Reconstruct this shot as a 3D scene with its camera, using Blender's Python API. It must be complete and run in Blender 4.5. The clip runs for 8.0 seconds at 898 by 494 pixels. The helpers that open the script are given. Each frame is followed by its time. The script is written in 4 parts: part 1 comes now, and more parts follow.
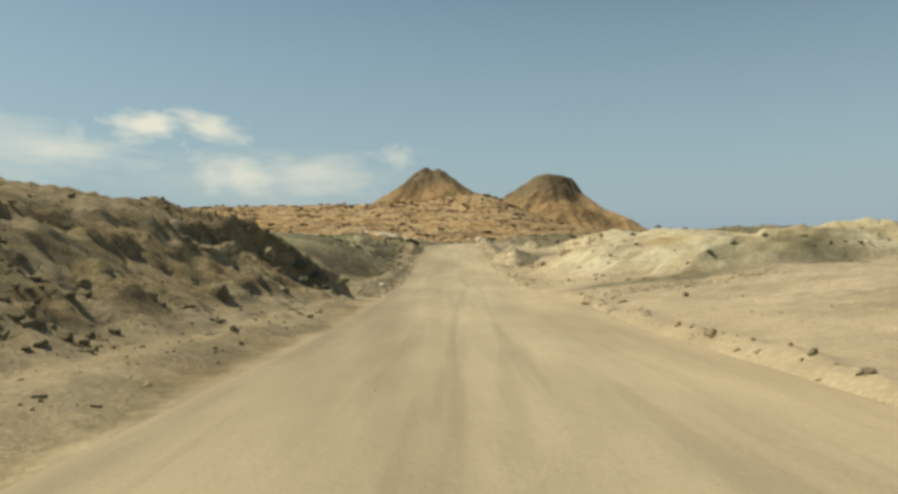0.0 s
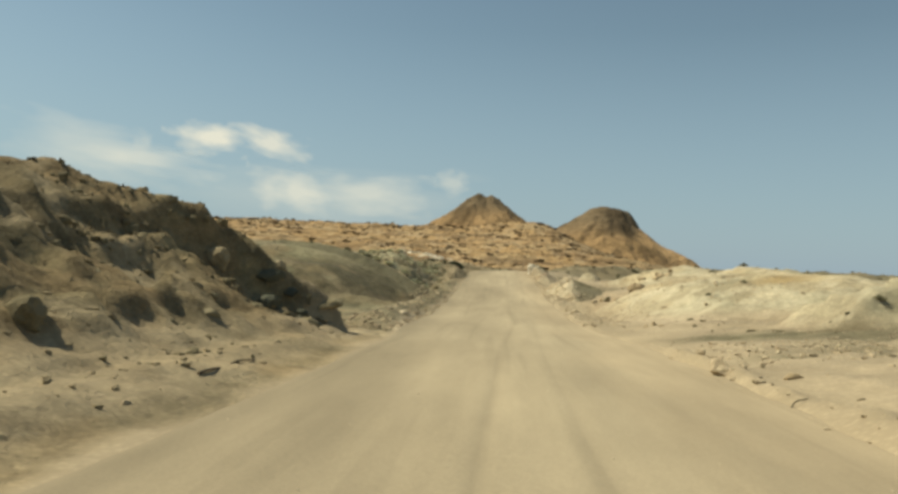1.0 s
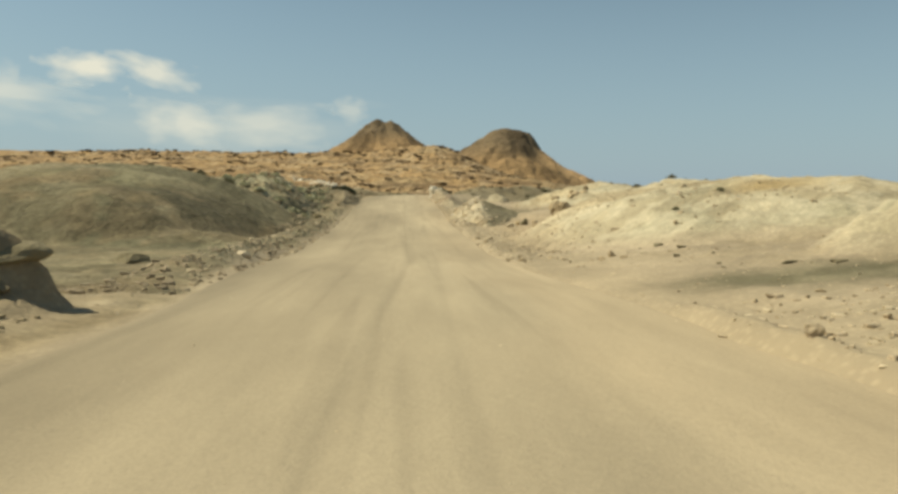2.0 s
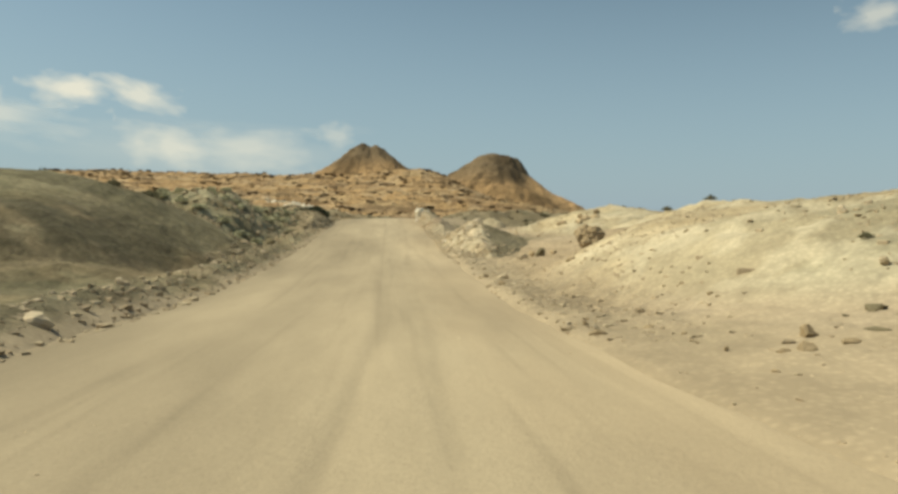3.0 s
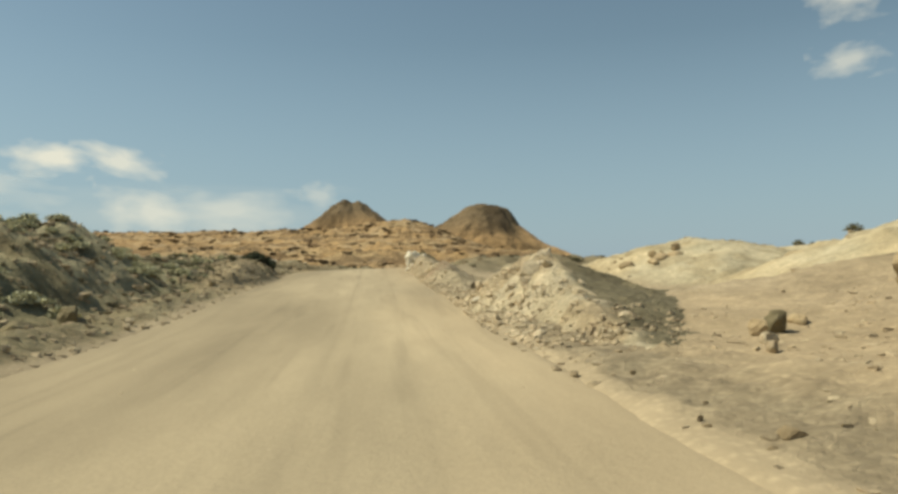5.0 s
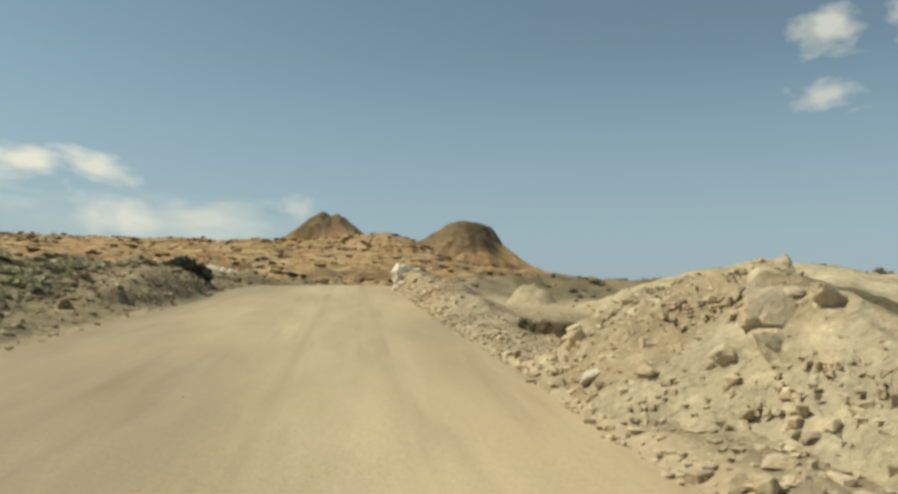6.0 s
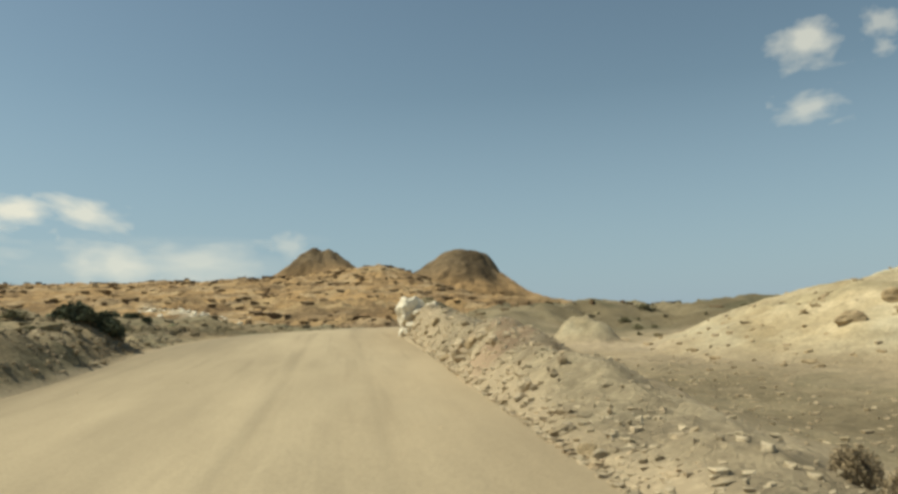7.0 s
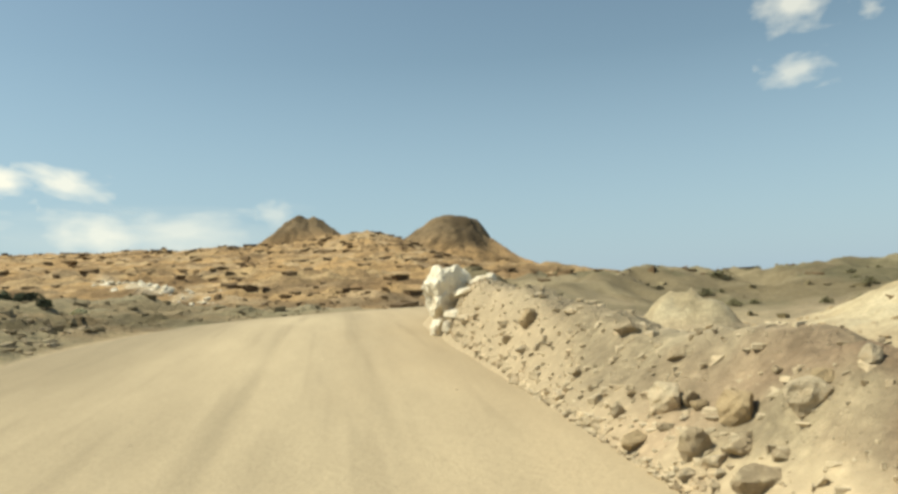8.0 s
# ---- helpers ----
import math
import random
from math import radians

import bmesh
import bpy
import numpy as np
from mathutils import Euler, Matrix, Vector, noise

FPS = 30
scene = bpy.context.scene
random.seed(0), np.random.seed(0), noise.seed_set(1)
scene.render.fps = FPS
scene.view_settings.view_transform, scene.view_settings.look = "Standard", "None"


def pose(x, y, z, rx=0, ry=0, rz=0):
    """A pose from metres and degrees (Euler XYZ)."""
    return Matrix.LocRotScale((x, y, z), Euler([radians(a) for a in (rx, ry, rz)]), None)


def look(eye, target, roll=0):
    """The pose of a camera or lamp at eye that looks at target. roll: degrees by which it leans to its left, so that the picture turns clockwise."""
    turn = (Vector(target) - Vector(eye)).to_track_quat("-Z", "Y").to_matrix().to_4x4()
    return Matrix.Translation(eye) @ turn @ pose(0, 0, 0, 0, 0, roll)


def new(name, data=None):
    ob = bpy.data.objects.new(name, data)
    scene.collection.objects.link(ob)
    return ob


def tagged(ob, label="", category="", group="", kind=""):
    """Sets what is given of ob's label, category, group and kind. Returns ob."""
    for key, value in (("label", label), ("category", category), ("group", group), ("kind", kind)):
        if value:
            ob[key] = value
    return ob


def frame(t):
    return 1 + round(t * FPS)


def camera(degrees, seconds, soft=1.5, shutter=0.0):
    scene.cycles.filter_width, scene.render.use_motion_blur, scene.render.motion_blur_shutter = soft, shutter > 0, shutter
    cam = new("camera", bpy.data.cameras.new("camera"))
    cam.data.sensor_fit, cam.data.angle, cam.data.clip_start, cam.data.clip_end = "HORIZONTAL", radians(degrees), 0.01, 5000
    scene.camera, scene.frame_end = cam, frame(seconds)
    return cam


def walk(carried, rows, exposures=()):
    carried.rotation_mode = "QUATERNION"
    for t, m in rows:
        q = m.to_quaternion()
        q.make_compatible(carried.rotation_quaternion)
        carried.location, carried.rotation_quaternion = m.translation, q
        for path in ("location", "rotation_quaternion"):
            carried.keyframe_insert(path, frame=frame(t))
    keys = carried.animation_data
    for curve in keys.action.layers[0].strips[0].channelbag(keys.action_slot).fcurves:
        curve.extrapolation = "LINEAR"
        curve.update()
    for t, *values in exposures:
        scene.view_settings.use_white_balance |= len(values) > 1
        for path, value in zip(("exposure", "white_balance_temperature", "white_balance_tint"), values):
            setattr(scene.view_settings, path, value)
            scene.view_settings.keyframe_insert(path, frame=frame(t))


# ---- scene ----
cam = camera(61.19, 8.0, soft=3.1)
PATH = [
    (0.0, look((0.000, 0.000, 1.470), (0.006, 99.998, 0.778), -1.18)),
    (0.2, look((0.017, 2.179, 1.409), (-1.305, 102.154, -0.403), -1.98)),
    (0.5, look((0.050, 5.443, 1.310), (0.100, 105.443, 1.645), 0.34)),
    (0.7, look((0.076, 7.611, 1.229), (-4.146, 107.502, 3.193), -1.62)),
    (1.0, look((0.190, 10.836, 1.092), (-6.397, 110.579, 3.899), 2.58)),
    (1.2, look((0.313, 12.969, 1.003), (-4.357, 112.848, 2.529), 2.54)),
    (1.3, look((0.378, 14.036, 0.959), (-2.831, 113.983, 1.481), 1.50)),
    (1.5, look((0.511, 16.178, 0.875), (5.438, 116.052, -0.015), 3.63)),
    (1.7, look((0.625, 18.370, 0.800), (6.920, 117.928, -6.161), 0.45)),
    (2.8, look((1.091, 30.961, 0.559), (7.402, 130.707, -2.724), 0.28)),
    (3.0, look((1.152, 33.300, 0.501), (9.429, 132.915, -2.369), 0.97)),
    (3.2, look((1.184, 35.640, 0.438), (11.605, 135.086, -0.938), -1.65)),
    (3.5, look((1.209, 39.104, 0.336), (9.353, 138.769, 1.044), 0.66)),
    (3.8, look((1.297, 42.559, 0.270), (0.563, 142.556, 0.033), 0.28)),
    (4.0, look((1.392, 44.833, 0.225), (4.658, 144.779, 0.422), 0.61)),
    (4.2, look((1.492, 47.121, 0.180), (12.854, 146.471, 0.953), -0.99)),
    (4.5, look((1.593, 50.596, 0.107), (12.664, 149.955, 2.419), -0.67)),
    (4.7, look((1.634, 52.941, 0.058), (10.404, 152.499, 3.426), -1.48)),
    (5.8, look((1.790, 66.603, 0.326), (18.178, 165.051, 6.613), 0.98)),
    (6.0, look((1.788, 69.080, 0.401), (14.815, 167.988, 7.293), 0.94)),
    (6.2, look((1.804, 71.515, 0.483), (14.594, 170.390, 8.240), 1.61)),
    (6.5, look((1.922, 74.970, 0.620), (12.189, 174.085, 9.037), 0.48)),
    (6.8, look((2.081, 78.179, 0.815), (14.544, 176.796, 11.738), 0.65)),
    (7.0, look((2.105, 80.279, 0.932), (16.058, 178.706, 11.773), -1.99)),
    (7.2, look((2.089, 82.378, 1.045), (17.914, 180.567, 11.457), -1.72)),
    (7.5, look((2.023, 85.457, 1.207), (16.422, 184.077, 9.379), -0.04)),
    (7.8, look((2.023, 88.650, 1.375), (18.872, 187.020, 7.666), -2.65)),
    (8.0, look((2.034, 90.823, 1.471), (17.679, 189.380, 7.938), -2.64)),
]
walk(cam, PATH, [(0.0, 0.0, 7450, 0), (4.7, 0.0, 7400, 0), (6.5, 0.0, 7300, 0), (7.5, 0.0, 7250, 0), (7.8, 0.32, 7250, 0), (8.0, 0.36, 7250, 0)])

# ---- daylight: a hazy sky and a sun on the left, a little ahead ----
SUN_FROM = Vector((-0.59, 0.10, 0.78))
world = bpy.data.worlds.new("hazy_sky")
scene.world = world
world.use_nodes = True
sky = world.node_tree.nodes.new("ShaderNodeTexSky")
sky.sky_type, sky.sun_disc = "NISHITA", False
sky.sun_elevation = math.asin(SUN_FROM.normalized().z)
sky.sun_rotation = math.atan2(SUN_FROM.x, SUN_FROM.y)
sky.air_density, sky.dust_density, sky.ozone_density = 1.0, 0.5, 1.0
back = world.node_tree.nodes["Background"]
back.inputs[1].default_value = 0.092
haze = world.node_tree.nodes.new("ShaderNodeHueSaturation")
haze.inputs["Saturation"].default_value = 0.95
world.node_tree.links.new(sky.outputs[0], haze.inputs["Color"])
# a blue-grey haze lies along the horizon
sky_n, sky_l = world.node_tree.nodes, world.node_tree.links
up = sky_n.new("ShaderNodeSeparateXYZ")
sky_l.new(sky_n.new("ShaderNodeTexCoord").outputs["Generated"], up.inputs[0])
low = sky_n.new("ShaderNodeMapRange")
low.inputs["From Min"].default_value, low.inputs["From Max"].default_value = 0.0, 0.30
low.inputs["To Min"].default_value, low.inputs["To Max"].default_value = 0.85, 0.0
sky_l.new(up.outputs["Z"], low.inputs["Value"])
veil = sky_n.new("ShaderNodeMix")
veil.data_type = "RGBA"
veil.inputs["B"].default_value = (3.05, 4.3, 6.35, 1)
sky_l.new(low.outputs[0], veil.inputs["Factor"])
tint = sky_n.new("ShaderNodeVectorMath")
tint.operation = "MULTIPLY"
tint.inputs[1].default_value = (0.975, 1.03, 1.0)
sky_l.new(haze.outputs[0], tint.inputs[0])
sky_l.new(tint.outputs[0], veil.inputs["A"])
sky_l.new(veil.outputs["Result"], back.inputs[0])
sun = new("sun", bpy.data.lights.new("sun", "SUN"))
sun.data.energy, sun.data.angle, sun.data.color = 4.9, radians(0.6), (1.0, 0.95, 0.86)
sun.matrix_world = look(SUN_FROM * 200, (0, 0, 0))


# ---- shape of the land (pure arithmetic) ----
def lattice(i, j, seed):
    h = (i * 374761393 + j * 668265263 + seed * 974711) & 0xFFFFFFFF
    h = ((h ^ (h >> 13)) * 1274126177) & 0xFFFFFFFF
    return ((h ^ (h >> 16)) & 0xFFFF) / 65535.0


def vnoise(x, y, seed):
    i, j = np.floor(x).astype(np.int64), np.floor(y).astype(np.int64)
    u, v = x - i, y - j
    u, v = u * u * u * (u * (6 * u - 15) + 10), v * v * v * (v * (6 * v - 15) + 10)
    a, b = lattice(i, j, seed), lattice(i + 1, j, seed)
    c, d = lattice(i, j + 1, seed), lattice(i + 1, j + 1, seed)
    return (a + (b - a) * u) * (1 - v) + (c + (d - c) * u) * v


def fbm(x, y, size, octaves, seed, ridged=False):
    """Noise about -1 to 1 (ridged: 0 to 1, sharp crests), with features of that size in metres."""
    total, amp, norm = 0.0, 1.0, 0.0
    for k in range(octaves):
        f = 2.03 ** k / size
        a = 0.6 * k
        n = vnoise((x * math.cos(a) + y * math.sin(a)) * f, (y * math.cos(a) - x * math.sin(a)) * f, seed + 17 * k)
        n = 1 - abs(2 * n - 1) if ridged else 2 * n - 1
        total, norm, amp = total + amp * n, norm + amp, amp * 0.52
    return total / norm


def step(a, b, v):
    w = np.clip((v - a) / (b - a), 0, 1)
    return w * w * (3 - 2 * w)


def smooth_curve(knots, values, width):
    """A line through the knots with its corners rounded."""
    fine = np.arange(knots[0], knots[-1] + 0.5, 0.5)
    v = np.interp(fine, knots, values)
    n = int(width)
    k = np.hanning(2 * n + 3)
    v = np.convolve(np.pad(v, n + 1, mode="edge"), k / k.sum(), mode="valid")
    return lambda y: np.interp(y, fine, v)


ROAD_Z = smooth_curve([-60, 0, 11, 18, 31, 39, 47, 53, 60, 67, 75, 80, 85, 91, 100, 108, 113, 118, 130, 150, 200],
                      [0.9, 0, -0.38, -0.66, -0.92, -1.12, -1.29, -1.40, -1.30, -1.14, -0.85, -0.55, -0.27, 0.0, 0.49, 0.94, 1.13, 1.15, 0.6, 0.2, 0.0], 10)
ROAD_L = smooth_curve([-60, 0, 34, 45, 58, 90, 104, 108, 111.5, 114, 118, 124, 150], [-3.1, -3.1, -2.8, -3.7, -3.4, -3.3, -3.1, -2.4, -1.1, 0.8, 4.2, 9.5, 34], 3)
ROAD_R = smooth_curve([-60, 0, 18, 27, 33, 41, 47, 56, 80, 90, 98, 104, 108, 112, 118, 124, 150], [4.6, 4.5, 4.5, 4.9, 4.8, 4.25, 4.15, 4.2, 4.2, 4.2, 4.25, 4.2, 4.35, 5.4, 9.6, 15, 40], 3)
BERM_R = smooth_curve([60, 70, 80, 84, 88, 90, 95, 100, 107, 110, 114], [0, 0.05, 0.1, 0.2, 0.4, 0.65, 0.95, 0.98, 1.0, 0.7, 0.1], 4)
BERM_L = smooth_curve([20, 36, 42, 70, 78, 88, 98, 102, 105, 110], [0, 0, 0.4, 0.35, 0.3, 0.28, 0.32, 0.34, 0.25, 0.1], 5)


def dome(x, y, cx, cy, rx, ry, h, turn=0.0, power=1.0):
    c, s = math.cos(turn), math.sin(turn)
    u, v = ((x - cx) * c + (y - cy) * s) / rx, ((y - cy) * c - (x - cx) * s) / ry
    return h * np.clip(1 - (u * u + v * v) ** power, 0, None) ** 1.35


def orange_rise(x, y):
    """The even rise of the orange slope, and how much of it there is towards the right."""
    w = fbm(x, y, 45, 3, 81)
    climb = np.interp(y + 10 * w, [118, 135, 165, 230, 300, 345, 420, 700, 2500], [0, 0.8, 4.0, 10.5, 17.0, 18.5, 19.0, 26, 10])
    mid = np.exp(-((x - 14) / 18.0) ** 2) * step(200, 310, y) * 3.4 * (1 - step(330, 460, y))
    side = 1 - step(10, 62, x + 0.03 * (y - 300))
    side = np.where(y > 420, side * 0.8 + 0.2, side)
    up = (climb + mid) * side + (1 - side) * np.interp(y, [118, 200, 400, 2500], [0.6, 1.2, 0.5, -12])
    return up, side


def orange_beds(x, y, up):
    """Broken ledges of hard rock across the slope: their height, and a mask over their risers."""
    lumps = fbm(x, y, 9, 5, 91)
    lev = (up + 0.9 * fbm(0.5 * x, y, 11, 4, 93)) / 1.15
    part = lev - np.floor(lev)
    on = step(-0.15, 0.2, fbm(0.45 * x, y, 9, 4, 94))
    ledge = 1.15 * (step(0.55, 0.95, part) - part) * on
    knobs = 1.5 * np.clip(fbm(0.6 * x, y, 5.0, 5, 95, True) - 0.55, 0, 1) + 1.2 * np.clip(fbm(0.5 * x, y, 2.4, 4, 97, True) - 0.55, 0, 1)
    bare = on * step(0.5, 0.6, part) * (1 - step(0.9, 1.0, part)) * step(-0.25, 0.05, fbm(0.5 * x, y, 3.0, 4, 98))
    return 0.5 * lumps + 0.5 * ledge + 1.3 * knobs, bare


def land(x, y):
    """Height and the shares of the soils at x, y: (z, road, pale, mound, grey, orange, brown, rubble)."""
    x, y = np.asarray(x, float), np.asarray(y, float)
    zr, xl, xr = ROAD_Z(y), ROAD_L(y), ROAD_R(y)
    wob = 0.35 * fbm(x, y, 2.5, 3, 5)
    dl, dr = xl - x + wob, x - xr + wob
    off = np.maximum(np.maximum(dl, dr), 0)
    rough = fbm(x, y, 3.2, 5, 11)
    fine = fbm(x, y, 0.55, 3, 23)
    ridge = fbm(x, y, 2.6, 4, 31, True)
    near = 1 - step(108, 128, y)
    z = zr - 0.05 + 0 * x
    # land to the right of the road
    rise = np.minimum(0.12 * np.maximum(dr, 0), 1.15) * (1 - step(74, 86, y)) + step(74, 86, y) * (-0.16 * np.clip(dr, 0, 5.5) + 0.02 * np.clip(dr - 8, 0, 30))
    rise = rise - 0.08 * np.exp(-((x - 5.2) / 1.2) ** 2) * np.exp(-((y - 60) / 5.0) ** 2)
    z = z + rise * (dr > 0) + 0.05 * step(-0.25, 0.35, dr)
    r1 = dome(x, y, 15.5, 53.5, 10.0, 13.5, 1.6, power=2.0)
    r1 = np.maximum(r1, dome(x, y, 24, 47, 12, 16, 1.25))
    knob = 1.2 * np.clip(1 - ((x - 17.5) / 7.6) ** 4 - ((y - 37.6 - 0.1 * (x - 15)) / 3.9) ** 2, 0, 1) ** 0.9 * (0.55 + 0.7 * ridge)
    r2 = dome(x, y, 24.3, 83.8, 11.5, 10, 3.0)
    r2b = dome(x, y, 23, 74, 12, 3.5, 0.9)
    r3 = np.maximum(dome(x, y, 23.3, 105, 10.5, 10.5, 2.3), dome(x, y, 33, 105, 15, 10.5, 1.7))
    r3b = dome(x, y, 37, 113, 12, 10, 1.6)
    knoll = dome(x, y, 12.15, 111.4, 1.5, 1.7, 0.95, power=1.4) * (0.45 + 0.8 * fbm(x, y, 1.3, 4, 35, True))
    z = z + (r1 + knob + np.maximum(np.maximum(r2, r3), r3b) + r2b + knoll) * (1 + 0.10 * rough)
    hills = r1 + r2 + r3 + knob
    z = z + 0.34 * (ridge - 0.5) * step(0.15, 0.8, hills)
    # worn terraces of harder beds on the pale hills
    beds = step(0.0, 0.3, fbm(x, y, 7.0, 3, 43)) * step(0.1, 0.5, hills) * (1 - 0.35 * np.clip(r3 / 0.5, 0, 1))
    lev = (z + 0.12 * fbm(x, y, 1.4, 3, 45)) / 0.34
    z = z + 0.75 * beds * (0.34 * (np.floor(lev) + step(0.5, 0.95, lev - np.floor(lev))) - z)
    z = z + 0.16 * beds * (fbm(x, y, 0.9, 3, 47, True) - 0.5)
    skyr = np.exp(-((y - 127) / 8.0) ** 2) * step(4, 12, x) * (1.45 + 0.85 * step(17, 34, x) + 0.5 * fbm(x, y, 14, 3, 71) + 0.9 * (fbm(x, y * 0.45, 5.0, 4, 73, True) - 0.5) * 0.7 + 0.8 * (fbm(x, y * 0.6, 2.0, 4, 75, True) - 0.5))
    z = z + skyr
    z = z - 0.38 * np.exp(-((x - 11) / 5.0) ** 2 - ((y - 68) / 5.0) ** 2)
    # bank of rubble on the right
    bx = x - xr - np.interp(y, [96, 104], [1.0, 0.5]) - 0.25 * fbm(x, y, 4, 2, 41)
    berm = BERM_R(y) * np.where(bx < 0, np.exp(-(bx / np.interp(y, [96, 102], [0.75, 0.55])) ** 2), np.exp(-(bx / 1.6) ** 2)) * (1 + 0.25 * rough)
    z = z + berm
    row = np.exp(-((x - xr - 0.35 - 0.3 * fbm(x, y, 3, 2, 49)) / 0.25) ** 2) * (1 - step(30, 36, y)) * step(2, 8, y)
    z = z + 0.2 * row * (0.1 + 1.0 * fbm(x, y, 1.2, 3, 53, True))
    clods = np.exp(-((x - xr - 0.4 - 0.3 * fbm(x, y, 3, 2, 50)) / 0.38) ** 2) * step(43, 50, y) * (1 - step(64, 68, y))
    z = z + 0.10 * clods * (0.1 + 1.0 * fbm(x, y, 1.1, 3, 54, True))
    # mound on the left
    toe = np.interp(y, [-30, 10, 20, 27, 32, 34.5], [-5.6, -5.4, -5.2, -5.0, -4.2, -4.1])
    side_l = toe - x
    tip = (33.6 - y - 3.0 * step(8, 22, side_l) * fbm(x, y, 9, 3, 39)) * 1.5
    fade = step(36, 12, side_l)
    s = np.minimum(side_l, tip) + 0.45 * rough
    s = s + step(-0.2, 0.6, s) * (0.5 * (fbm(x, y, 1.5, 4, 33, True) - 0.55) + 0.22 * fine)
    k = step(17, 29, y) * step(-1.0, 0.6, side_l - tip)
    gentle = np.interp(s, [0, 1.5, 3.2, 3.6, 4.4, 4.8, 6.2, 9, 14, 22, 36], [0, 0.55, 1.45, 1.85, 2.3, 2.8, 3.15, 3.65, 4.0, 3.0, 0.6])
    steep = np.interp(s, [0, 0.3, 0.7, 1.2, 1.5, 2.0, 2.3, 3.1, 3.4, 4.4, 6.5, 12, 22, 36], [0, 0.85, 1.45, 1.65, 1.9, 2.15, 2.6, 2.85, 3.2, 3.45, 3.7, 4.0, 3.1, 0.6])
    mound = (gentle * (1 - k) + steep * k) * step(-22, -4, y) * fade * (1.06 - 0.07 * step(20, 31, y))
    ledges = (ridge - 0.5) * step(0.4, 2.2, s) * (1 - 0.6 * step(6, 9, s))
    z = z + 0.28 * step(0.5, 1.8, dl) * (1 - step(30, 36, y)) * (x < 0)
    z = z + mound + (0.55 * ledges + (0.34 * (fbm(x, y, 0.9, 4, 37, True) - 0.5) + 0.55 * np.clip(fbm(0.7 * x, y, 1.3, 4, 38, True) - 0.55, 0, 1)) * step(0.5, 1.8, s)) * (y < 36)
    far_l = dome(x, y, -20, 31, 10, 13, 0.8)
    z = z + far_l * step(3, 7, s)
    # grey hill and rubble slope on the left
    grey = 3.75 * np.clip(1 - np.hypot((x + 17.2) / 12.6, (y - 68) / 13.5) ** 2.4, 0, 1)
    spur = dome(x, y, -11, 58, 5, 4, 0.7)
    z = z - 0.25 * step(0, 2, dl) * np.exp(-((x + 5.9) / 1.3) ** 2) * step(60, 80, y) * near
    slope_l = 2.5 * step(-5.2, -9.8, x) * step(-32, -17, x) * step(71, 80, y) * (1 - step(85, 93, y))
    slope_l = np.maximum(slope_l, dome(x, y, -7.4, 96.0, 4.4, 10.5, 1.35) + (0.25 * step(0.2, 4, dl) + 0.55 * step(6, 10, dl)) * step(100, 107, y) * (1 - step(116, 128, y)))
    z = z + np.maximum((grey + spur) * (1 + 0.06 * rough), slope_l * (1 + 0.15 * rough)) + 0.5 * (ridge - 0.5) * (slope_l > 0.15)
    z = z + 0.55 * (fbm(x, y * 0.4, 2.2, 3, 57, True) - 0.5) * step(0.3, 1.0, slope_l) * (1 - step(90, 96, y))
    z = z + dome(x, y, -6.0, 102.2, 2.3, 2.6, 0.5) * (0.7 + 0.6 * ridge)
    z = z + BERM_L(y) * np.exp(-((x + 4.55) / np.where(x > -4.55, 0.75, 0.95)) ** 2) * (1 + 0.2 * rough)
    # the orange slope behind the crest, and the ridge on which the hills stand
    up, side = orange_rise(x, y)
    orange = step(118, 142, y - 15 * step(3, 9, x) * (1 - step(60, 90, x)))
    rocky, _ = orange_beds(x, y, up)
    z = z * (1 - orange) + orange * (up + (rocky * side - 0.7) * step(124, 165, y) * (1 - step(500, 600, y)))
    # roughness of every place
    wild = step(0.15, 1.4, off) * near
    z = z + wild * (0.10 * rough + 0.05 * fine + 0.10 * (fbm(x, y, 1.0, 3, 63, True) - 0.5))
    rub_r = np.clip(np.exp(-((x - 5.0) / 1.7) ** 2) * step(40, 52, y), 0, 1)
    rub_l = np.exp(-((x + 4.9) / 1.3) ** 2) * step(36, 44, y)
    rub = np.clip(np.maximum(rub_r, rub_l) * near, 0, 1) * step(0.05, 0.6, off)
    z = z + rub * (0.10 * fine + 0.10 * np.clip(fbm(x, y, 0.8, 3, 61, True) - 0.5, 0, 1))
    inside = 1 - step(-0.35, 0.15, np.maximum(x - xr, xl - x))
    z = z - 0.12 * inside * (y < 150)
    # soils
    left = x < (xl + xr) / 2
    m_mound = np.maximum(step(0.2, 1.6, s), (0.4 + 0.45 * step(1.2, 0.4, dl)) * step(0.0, 0.8, dl) * (1 - step(34, 39, y))) * (y < 39) * left
    m_grey = np.clip(np.maximum(grey / 1.1, spur / 0.4) + slope_l / 0.8 + 0.8 * step(0.05, 0.7, dl) * (y > 36), 0, 1) * left * near
    m_pale = np.clip((r1 + knob + r2 + r3 + r3b + knoll) / 0.55, 0, 1)
    tongue = np.exp(-((y - 34.6 + 0.35 * (x - 8) - 1.2 * rough) / 1.5) ** 2) * step(4.8, 6, x) * (1 - step(10.5, 12.5, x))
    hump = np.exp(-((x - 16.8) / 2.3) ** 2 - ((y - 35.2) / 1.8) ** 2)
